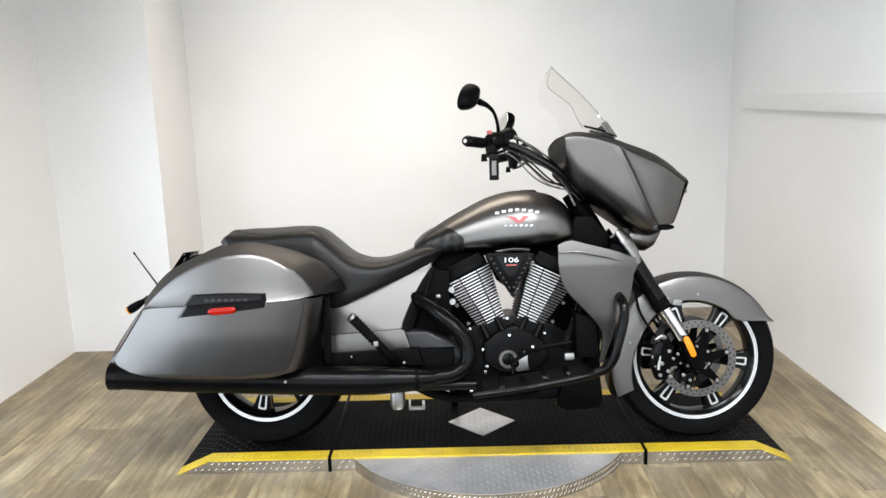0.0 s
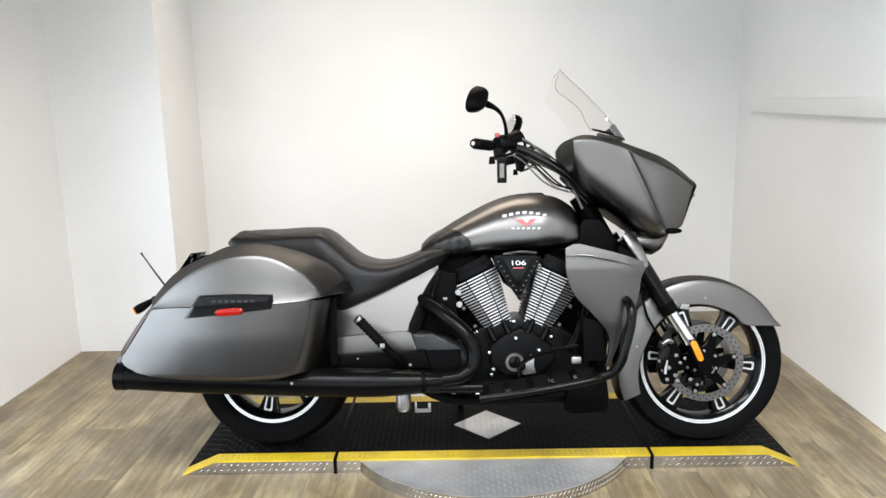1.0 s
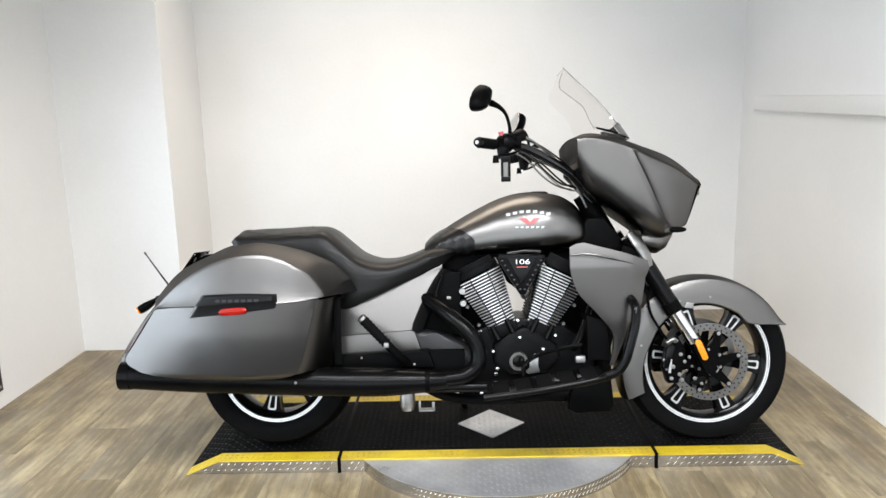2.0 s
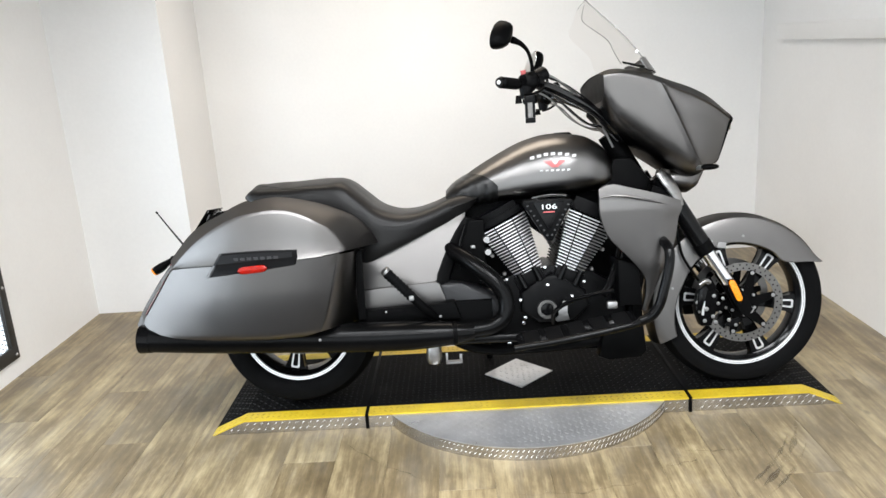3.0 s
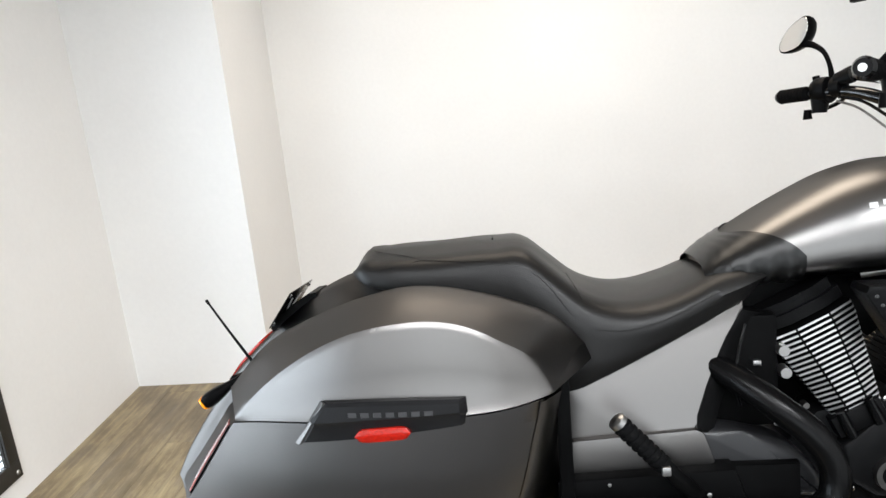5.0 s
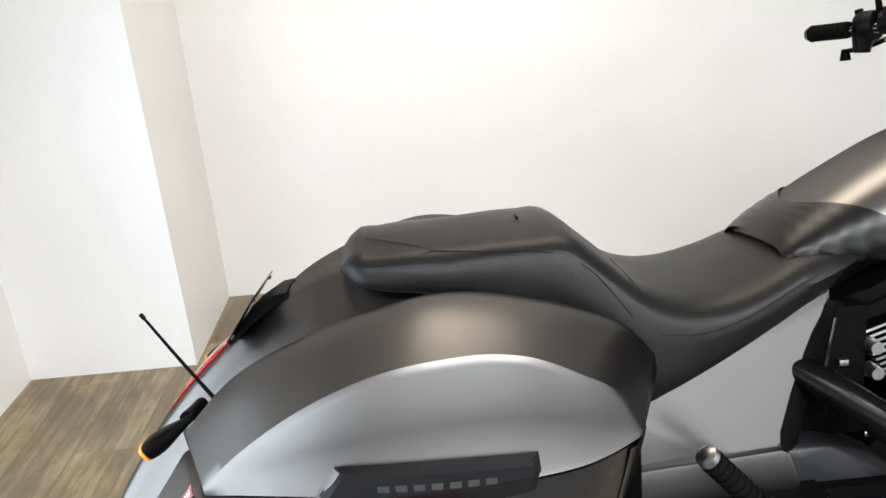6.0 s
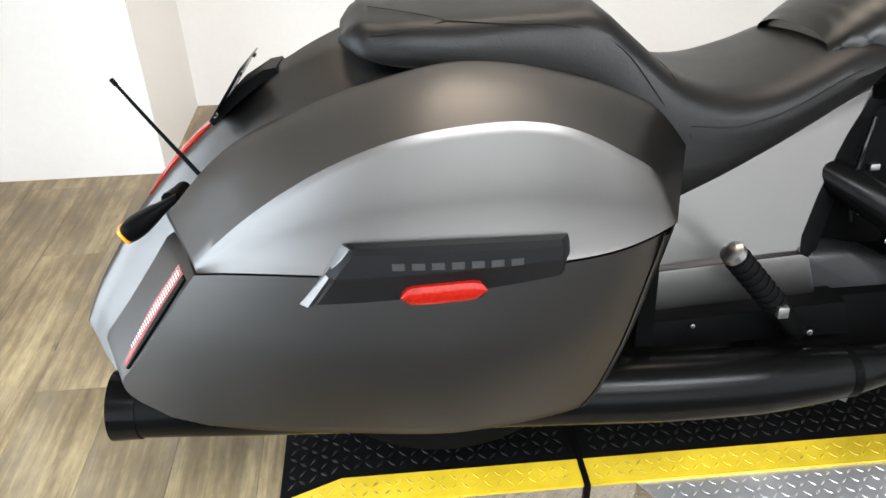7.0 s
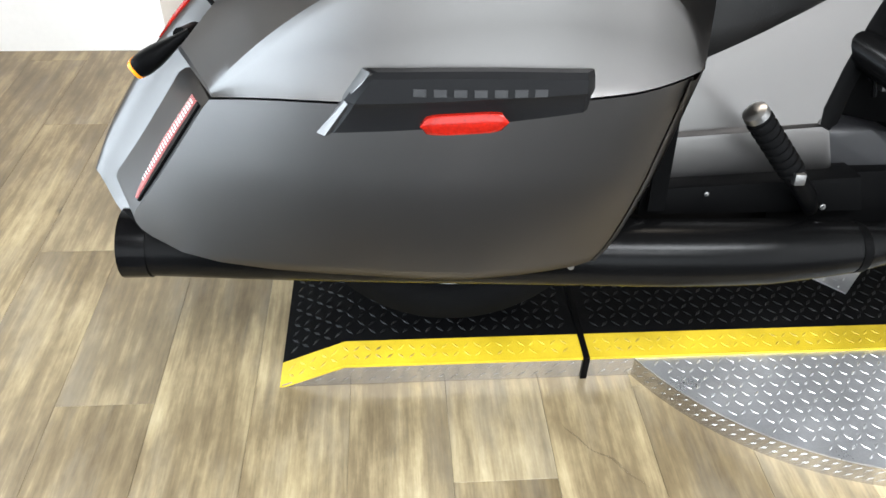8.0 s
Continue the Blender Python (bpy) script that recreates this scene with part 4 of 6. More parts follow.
def saddlebag(sg, name, label):
    bag = new(name)
    bag.parent = bike
    bag["label"] = label
    part("lid", bag_lid(sg), PAINT, bag, "", 24)
    part("body", bag_body(sg), PAINT, bag, "", 30)
    guard = []
    for z in span(0.352, 0.607, 14):
        xf = front_x(z)
        vf = bo(xf) - bag_tuck(xf, z)
        guard.append([(x, -sg * v, z) for x, v in ((xf + 0.002, vf + 0.0005), (xf + 0.010, vf - 0.004), (xf + 0.040, vf - 0.055), (-0.322, INNER + 0.02), (-0.330, INNER + 0.005))])
    part("front_panel", loft(guard), PAINT, bag, "shaded grey front face")
    # plain black strip put in for the dark gap before the side cover
    part("gap_strip", box(-0.335, -0.308, -sg * (INNER + 0.07) - 0.004, -sg * (INNER + 0.07) + 0.004, 0.36, 0.60, 0.003), BLACK, bag)
    # light strip let into the rear face
    P1, P2, Q1, Q2 = Vector((-0.925, 0.407, 0.578)), Vector((-1.051, 0.361, 0.408)), Vector((-0.985, 0.232, 0.560)), Vector((-1.113, 0.232, 0.408))

    def rear_face(a, l, off):
        n = (P2 - P1).cross(Q1 - P1).normalized()
        n = n if n.x < 0 else -n
        p = P1.lerp(P2, l).lerp(Q1.lerp(Q2, l), a) + off * n
        return (p.x, -sg * p.y, p.z)
    for nm, mat, lo, hi, off in (("strip_groove", BLACK, 0.04, 0.13, 0.0035), ("strip_lens", REDWHITE, 0.16, 0.36, 0.004)):
        rings = []
        for l in span(0.04, 0.88, 14):
            k = 1 - 0.75 * max(0, (l - 0.4) / 0.48) ** 1.3
            a0, a1 = lo + 0.02, lo + 0.02 + (hi - lo) * k
            if nm == "strip_lens":
                a0 -= (1 - k) * 0.09
                a1 -= (1 - k) * 0.09
            rings.append([rear_face(a0, l, -0.004), rear_face(a0, l, off), rear_face(a1, l, off), rear_face(a1, l, -0.004)])
        ob = part(nm, loft(rings), mat, bag, "red and clear light strip" if nm == "strip_lens" else "")
    ribs = bmesh.new()
    for l in span(0.07, 0.74, 26):
        k = 1 - 0.75 * max(0, (l - 0.4) / 0.48) ** 1.3
        q = [rear_face(a, l + e, 0.0045) for a, e in ((0.19, -0.006), (0.19, 0.006), (0.19 + 0.13 * k, 0.006), (0.19 + 0.13 * k, -0.006))]
        ribs.faces.new([ribs.verts.new(v) for v in q])
    part("lens_facet", ribs, WHITE, ob)["kind"] = "stuff"
    return bag


bag_r = saddlebag(1, "saddlebag", "satin grey hard saddlebag with black latch and red reflector")
saddlebag(-1, "saddlebag", "satin grey hard saddlebag")


# latch plate that follows the bag's flank
def latch_at(x, z, off):
    return (x, -(bo(x) + off), z)


rings = []
for k in span(0, 1, 24):
    xt, xb = -0.735 + 0.245 * k, -0.790 + 0.303 * k
    zt, zb = 0.634 + 0.004 * math.sin(math.pi * k), 0.556 + 0.030 * k
    th = 0.017 if 0.02 < k < 0.98 else 0.002
    sec = [(xt, zt, -0.004), (xt, zt, th - 0.007), (xt + 0.1 * (xb - xt), zt - 0.006, th), (xt + 0.5 * (xb - xt), (zt + zb) / 2 + 0.004, th), (xt + 0.56 * (xb - xt), (zt + zb) / 2 - 0.004, th - 0.006), (xt + 0.96 * (xb - xt), zb + 0.004, th - 0.011), (xb, zb, -0.004)]
    rings.append([latch_at(x, z, o) for x, z, o in sec])
facet = loft([[latch_at(-0.790 + dx, 0.556 + dz, o) for dx, dz, o in ((-0.006, 0.0, -0.003), (0.004, 0.0, 0.004), (0.058, 0.078, 0.010), (0.049, 0.078, -0.003))], [latch_at(-0.788 + dx, 0.556 + dz, o) for dx, dz, o in ((0.0, 0.0, -0.004), (0.008, 0.002, 0.003), (0.060, 0.076, 0.009), (0.052, 0.077, -0.004))]])
latch = part("latch", loft(rings), LATCHBLACK, bag_r, "black latch plate with faint lettering", 30)
# grey paint on the black latch's end stands for the window's reflection
part("latch_facet", facet, PAINT, latch)
# faint raised lettering as plain bars
for i in range(7):
    xa = -0.688 + i * 0.0215
    part("latch_mark", loft([[latch_at(xa + dx, z, o) for dx, z, o in ((0, 0.611, 0.015), (0, 0.621, 0.015), (0.0155, 0.621, 0.015), (0.0155, 0.611, 0.015))], [latch_at(xa + dx, z, o) for dx, z, o in ((0.001, 0.612, 0.0176), (0.001, 0.620, 0.0176), (0.0145, 0.620, 0.0176), (0.0145, 0.612, 0.0176))]]), GREYPRINT, latch)
rings = []
for k in span(0, 1, 15):
    x = -0.680 + 0.096 * k
    h = 0.0125 * (1 - abs(2 * k - 1) ** 6) ** 0.5 + 0.0005
    zc = 0.577 + 0.006 * k
    rings.append([latch_at(x, zc - h, 0.0), latch_at(x, zc - h * 0.9, 0.012), latch_at(x, zc - 0.4 * h, 0.0155), latch_at(x, zc + 0.4 * h, 0.0165), latch_at(x, zc + h * 0.9, 0.0145), latch_at(x, zc + h, 0.0)])
part("reflector", loft(rings), RED, bag_r, "glossy red oval reflector")

# ---- fairing, screen and leg shields ----
FT = ((0.543, 1.160), (0.60, 1.182), (0.71, 1.168), (0.81, 1.134), (0.93, 1.083), (1.028, 1.003))
FB = ((0.550, 1.06), (0.585, 0.985), (0.66, 0.915), (0.76, 0.838), (0.868, 0.778), (0.968, 0.822))
FWD = (0.250, 0.2485, 0.2445, 0.236, 0.205, 0.138)
SS = (0.0, 0.15, 0.37, 0.57, 0.8, 1.0)
ftx, ftz, fbx, fbz, fwd = (graph(*zip(SS, v)) for v in ([p[0] for p in FT], [p[1] for p in FT], [p[0] for p in FB], [p[1] for p in FB], FWD))


HALF = ((0.0, 1.0), (0.30, 0.982), (0.58, 0.940), (0.80, 0.886), (0.93, 0.842), (0.978, 0.824), (0.99, 0.808), (1.0, 0.75), (1.0, 0.66), (1.0, 0.50), (0.998, 0.36), (0.988, 0.25), (0.96, 0.165), (0.90, 0.10), (0.82, 0.05), (0.70, 0.015), (0.55, 0.0), (0.0, 0.0))


def fairing_ring(u, grow=0.0):
    """A section whose stations bend so that u = 0.6 runs along the flank's crease."""
    out = []
    for sg in (1, -1):
        for f, h in (HALF if sg > 0 else HALF[-2:0:-1]):
            edge = 0.955 - 0.60 * h ** 0.78
            s = u / 0.6 * edge if u < 0.6 else edge + (u - 0.6) / 0.4 * (1 - edge)
            d = max(0.0, s - edge)
            flank = min(1.0, max(0.0, (h - 0.02) / 0.15)) * min(1.0, max(0.0, (0.832 - h) / 0.04))
            step = (0.017 * (1 - math.exp(-d / 0.022)) - 0.004 * math.exp(-((s - edge) / 0.03) ** 2)) * flank
            T, B = Vector((ftx(s), 0, ftz(s) + grow)), Vector((fbx(s), 0, fbz(s) - grow))
            v = B.lerp(T, h)
            w = (fwd(s) + grow) * (0.91 + 0.09 * h) * (1 - 0.04 * max(0, s - 0.6) / 0.4)
            out.append((v.x, sg * max(0.0, f * w - step), v.z))
    return out


fairing = ladder([fairing_ring(u) for u in span(0.0, 0.6, 40) + [0.607, 0.616, 0.627, 0.64, 0.66] + span(0.69, 1.0, 22)], PAINT, "fairing", "satin grey painted batwing fairing with a sharp flank crease", caps=False, sharp=24)
part("inner_panel", loft([fairing_ring(s, -0.004) for s in (0.012, 0.03)]), BLACK, fairing)
part("front_bezel", loft([fairing_ring(s, g) for s, g in ((0.985, 0.001), (1.0, 0.0015), (1.0, -0.02))], caps=False), BLACK, fairing, "dark bezel round the headlamp")
part("headlamp", loft([fairing_ring(1.0, -0.021), [(x + 0.012, y * 0.6, 0.91 + (z - 0.91) * 0.6) for x, y, z in fairing_ring(1.0, -0.021)]]), CHROME, fairing)
pod = []
for k in span(0, 1, 12):
    r = math.sin(math.pi * (0.08 + 0.92 * k) / 2)
    pod.append([(0.545 + 0.07 * k, -0.12 + 0.08 * r * math.cos(a), 1.03 + 0.055 * r * math.sin(a)) for a in (2 * math.pi * j / 24 for j in range(24))])
part("speaker_pod", loft(pod), CRINKLE, fairing, "black speaker housing")
part("speaker_pod", moved(loft(pod), Matrix.Translation((0.0, 0.24, 0))), CRINKLE, fairing, "black speaker housing")
# grey chin under the headlamp, between the fork legs
chin = [superring(x, b, t, w, 2.6, n=28) for x, b, t, w in ((0.80, 0.74, 0.815, 0.115), (0.83, 0.725, 0.82, 0.12), (0.87, 0.718, 0.83, 0.118), (0.90, 0.735, 0.84, 0.105), (0.925, 0.775, 0.85, 0.08))]
ladder(chin, PAINT, "chin_cowl", "satin grey cowl below the fairing")


def front_signal(sg):
    f = part("front_signal", loft([[(0.880 + 0.060 * k, -sg * 0.20 + 0.016 * r * math.cos(a), 0.812 + 0.011 * r * math.sin(a)) for a in (2 * math.pi * j / 14 for j in range(14))] for k, r in ((0, 0.5), (0.15, 0.95), (0.5, 1.0), (0.8, 0.8), (0.95, 0.5), (1, 0.15))]), BLACK, bike, "small dark turn signal")
    part("signal_stalk", tube([(0.89, -sg * 0.20, 0.812), (0.875, -sg * 0.15, 0.808), (0.86, -sg * 0.1, 0.80)], 0.008, 10), ALU, f)


front_signal(1)
front_signal(-1)

# windshield: a bent clear sheet with polished edges
def shield(k, q, off=0.0):
    """k up the sheet, q across it from -1 to 1."""
    base = Vector((0.775 - 0.16 * q * q, 0.205 * q, 1.158 + 0.022 * q * q))
    top = Vector((0.53 - 0.012 * q * q, 0.125 * q * (1 - 0.12 * abs(q)), 1.432 - 0.030 * q ** 4))
    mid = base.lerp(top, k)
    pinch = 1 + 0.10 * math.sin(math.pi * k) * abs(q)
    return (mid.x - 0.036 * q * q * math.exp(-((k - 0.70) / 0.2) ** 2) + 0.012 * q * q * math.exp(-((k - 0.3) / 0.12) ** 2) + 0.015 * math.sin(math.pi * k) * (1 - 2.2 * q * q) + off, mid.y * pinch, mid.z + 0.010 * math.sin(math.pi * k) + off * 0.5)


qs = span(-1, 1, 25)
screen = part("windshield", shell_of([[shield(k, q) for q in qs] for k in span(0, 1, 16)], [[shield(k, q, -0.003) for q in qs] for k in span(0, 1, 16)]), SCREEN, bike, "clear acrylic windshield")
screen.visible_shadow = False
for q in (-1,):
    part("screen_edge", tube([shield(k, q, -0.0015) for k in span(0, 1, 7)], 0.0008, 6, 3), GLOSS, screen)
part("screen_trim", shell_of([[shield(k, q * 0.985, 0.0035) for q in span(-1, -0.12, 14)] for k in (0.0, 0.03)], [[shield(k, q * 0.985, 0.0015) for q in span(-1, -0.12, 14)] for k in (0.0, 0.03)]), BLACK, screen, "black rubber trim")
smoked = material("smoked_base", (0.09, 0.085, 0.082), 0.3)
part("screen_base", shell_of([[shield(k * (0.25 + 0.75 * (1 - abs(q))), q, 0.006) for q in span(-0.62, 0.62, 13)] for k in (0.0, 0.08, 0.16, 0.22)], [[shield(k * (0.25 + 0.75 * (1 - abs(q))), q, 0.003) for q in span(-0.62, 0.62, 13)] for k in (0.0, 0.08, 0.16, 0.22)]), smoked, screen, "smoked vent at the foot of the screen")
part("screen_screw", lathe([(0, -0.004), (0.005, -0.003), (0.006, 0), (0, 0)], 10, Matrix.Translation((shield(0.2, -0.55)[0], shield(0.2, -0.55)[1] - 0.002, shield(0.2, -0.55)[2] + 0.006))), CHROME, screen)


def leg_shield(sg):
    """A curved panel: front edge upright, rear edge sweeping forward as it goes down."""
    rear = graph((0.338, 0.640), (0.40, 0.652), (0.466, 0.643), (0.50, 0.618), (0.537, 0.585), (0.60, 0.528), (0.66, 0.504), (0.72, 0.496), (0.762, 0.500))
    fr = graph((0.338, 0.660), (0.45, 0.705), (0.563, 0.750), (0.65, 0.763), (0.705, 0.766), (0.762, 0.60))
    topz = graph((0.496, 0.762), (0.53, 0.776), (0.60, 0.762), (0.70, 0.735), (0.77, 0.710))
    rings = []
    for z in span(0.338, 0.700, 24) + [0.75]:
        rr, ff = rear(min(z, 0.76)), fr(min(z, 0.70))
        o, i_ = [], []
        for k in span(0, 1, 12):
            x = rr + (ff - rr) * k
            zz = z if z < 0.72 else topz(x)
            v = 0.330 + 0.005 * math.sin(math.pi * min(1, 0.15 + 0.8 * k)) - 0.05 * max(0, (zz - 0.70)) / 0.06 * 0.35 - 0.10 * max(0, k - 0.75) - 0.08 * max(0, 0.5 - zz) + 0.13 * (zz - 0.6)
            o.append((x, -sg * v, zz))
            i_.append((x, -sg * (v - 0.02), zz - (0.004 if z > 0.72 else 0)))
        rings.append(o + i_[::-1])
    f = part("leg_shield", loft(rings), PAINT, bike, "satin grey lower fairing panel", 32)
    crest = tube([(0.500, -sg * 0.347, 0.735), (0.56, -sg * 0.356, 0.738), (0.64, -sg * 0.354, 0.722), (0.72, -sg * 0.343, 0.700)], [0.002, 0.004, 0.004, 0.001], 8)
    part("shield_crease", crest, PAINT, f)


leg_shield(1)
leg_shield(-1)

# ---- fork and front brake ----
def fork_leg(sg):
    y = -sg * 0.125
    leg = part("fork_leg", tube([(0.985, y, 0.395), (1.032, y, 0.315), (1.058, y, 0.275)], [0.024, 0.028, 0.018], 20, 3), BLACK, bike, "black fork leg")
    part("slider", tube([(0.915, y, 0.508), (0.99, y, 0.388)], 0.0245, 24, 1), CHROME, leg, "chromed fork slider")
    part("upper_cover", tube([(0.745, y, 0.79), (0.80, y, 0.70), (0.915, y, 0.508)], [0.032, 0.033, 0.032], 24, 2), GLOSS, leg)
    part("collar", tube([(0.895, y, 0.542), (0.917, y, 0.505)], 0.033, 24, 1), BLACK, leg)
    part("axle_nut", lathe([(0, -0.158 if sg > 0 else 0.158), (0.014, -0.158 if sg > 0 else 0.158), (0.016, -0.13 if sg > 0 else 0.13), (0, -0.12 if sg > 0 else 0.12)], 6, Matrix.Translation((1.056, 0, 0.292))), STEEL, leg)
    part("reflector_bracket", prism([(0.978, 0.405), (1.0, 0.408), (1.047, 0.335), (1.066, 0.295), (1.045, 0.262), (1.018, 0.285), (0.982, 0.365)], y - sg * 0.030 - 0.006, y - sg * 0.030 + 0.006, 0.003), BLACK, leg)
    d = Vector((0.034, 0, -0.078)).normalized()
    n = Vector((d.z, 0, -d.x))
    o = Vector((1.003, 0, 0.366))
    pts = []
    for k in range(24):
        a = 2 * math.pi * k / 24
        c, s_ = math.cos(a), math.sin(a)
        p = o + d * (0.030 * (1 if c > 0 else -1) * (1 if abs(c) > 0.05 else 0) + 0.0115 * c) + n * 0.0115 * s_
        pts.append((p.x, p.z))
    part("side_reflector", prism(pts, y - sg * 0.037 - 0.006, y - sg * 0.037 + 0.004, 0.002), AMBER, leg, "amber oblong reflector")
    # caliper behind the leg
    cal = part("brake_caliper", merged(prism([(0.885, 0.36), (0.925, 0.385), (0.955, 0.36), (0.945, 0.29), (0.925, 0.235), (0.89, 0.235), (0.872, 0.29)], y + sg * 0.02 - 0.03, y + sg * 0.02 + 0.03, 0.008), prism([(0.90, 0.40), (0.925, 0.415), (0.95, 0.37), (0.91, 0.36)], y - 0.012, y + 0.012, 0.004)), BLACK, leg, "black brake caliper")
    for bx, bz in ((0.892, 0.345), (0.90, 0.255), (0.935, 0.345), (0.93, 0.27), (0.915, 0.395)):
        part("caliper_bolt", bolt(bx, y + sg * 0.02 - sg * 0.03, bz, 0.007), STEEL, cal)
    for bx, bz, br in ((0.872, 0.325, 0.006), (0.880, 0.290, 0.005), (0.905, 0.300, 0.008), (0.948, 0.318, 0.006), (0.938, 0.250, 0.007), (0.955, 0.285, 0.005), (0.965, 0.335, 0.006), (0.985, 0.255, 0.007), (0.975, 0.300, 0.005), (1.010, 0.235, 0.006)):
        part("caliper_stud", bolt(bx, y + sg * 0.02 - sg * 0.034, bz, br, 0.008), DISCSTEEL if br < 0.0055 else STEEL, cal)
    part("caliper_bridge", prism([(0.868, 0.30), (0.878, 0.372), (0.90, 0.388), (0.912, 0.372), (0.892, 0.34), (0.886, 0.298)], y - sg * 0.018 - 0.012, y - sg * 0.018 + 0.012, 0.005), GLOSS, cal)
    part("banjo_joint", tube([(0.878, y - sg * 0.03, 0.392), (0.90, y - sg * 0.03, 0.405), (0.918, y - sg * 0.028, 0.398)], [0.007, 0.009, 0.006], 10), STEEL, cal)
    part("sensor_plate", prism([(0.97, 0.235), (0.99, 0.228), (1.03, 0.248), (1.02, 0.262), (0.985, 0.252)], y - sg * 0.012 - 0.003, y - sg * 0.012 + 0.003, 0.001), CRINKLE, cal)
    part("caliper_logo", prism([(0.893, 0.325), (0.903, 0.328), (0.897, 0.275), (0.889, 0.277)], y - sg * 0.0105 - 0.002, y - sg * 0.0105 + 0.0), ALU, cal)
    part("brake_hose", tube([(0.89, y + sg * 0.02, 0.40), (0.86, y, 0.44), (0.83, y + sg * 0.01, 0.50), (0.82, y + sg * 0.03, 0.58), (0.80, y + sg * 0.04, 0.70)], 0.005, 8), BLACK, leg)


fork_leg(1)
fork_leg(-1)
part("axle", lathe([(0.009, -0.13), (0.009, 0.13)], 16, Matrix.Translation((1.056, 0, 0.292))), STEEL, bike)
part("fender_bracket", prism([(0.96, 0.515), (0.995, 0.51), (0.998, 0.53), (0.97, 0.535)], -0.096, -0.086, 0.002), STEEL, bike)
for bx, bz in ((0.945, 0.538), (1.06, 0.552), (0.80, 0.372)):
    part("fender_screw", bolt(bx, -0.0885, bz, 0.005, 0.004), STEEL, bike)
# yokes and the bright fork shroud
part("lower_yoke", prism([(0.70, 0.70), (0.80, 0.68), (0.82, 0.72), (0.72, 0.76)], -0.16, 0.16, 0.01), BLACK, bike)
part("fork_shroud", tube([(0.745, -0.155, 0.805), (0.775, -0.158, 0.765), (0.805, -0.158, 0.715), (0.822, -0.155, 0.680)], [0.020, 0.030, 0.026, 0.012], 20, flat=0.45), STEEL, bike, "brushed fork shroud")
part("steering_head", tube([(0.60, 0, 0.95), (0.72, 0, 0.74)], 0.04, 20, 1), BLACK, bike)
part("frame_spine", prism([(0.54, 0.76), (0.60, 0.86), (0.66, 0.86), (0.76, 0.74), (0.70, 0.66), (0.58, 0.68)], -0.11, 0.11, 0.012), BLACK, bike)

# ---- handlebar and controls ----
def point(p, sg, steer):
    """A point of the right-hand control set, mirrored for the left, turned by the steering."""
    x, v, z = p
    o = Vector((0.62, 0))
    q = Vector((x + 0.155 * v - o.x, -sg * v))
    a = radians(steer)
    return (o.x + q.x * math.cos(a) - q.y * math.sin(a), q.x * math.sin(a) + q.y * math.cos(a), z)


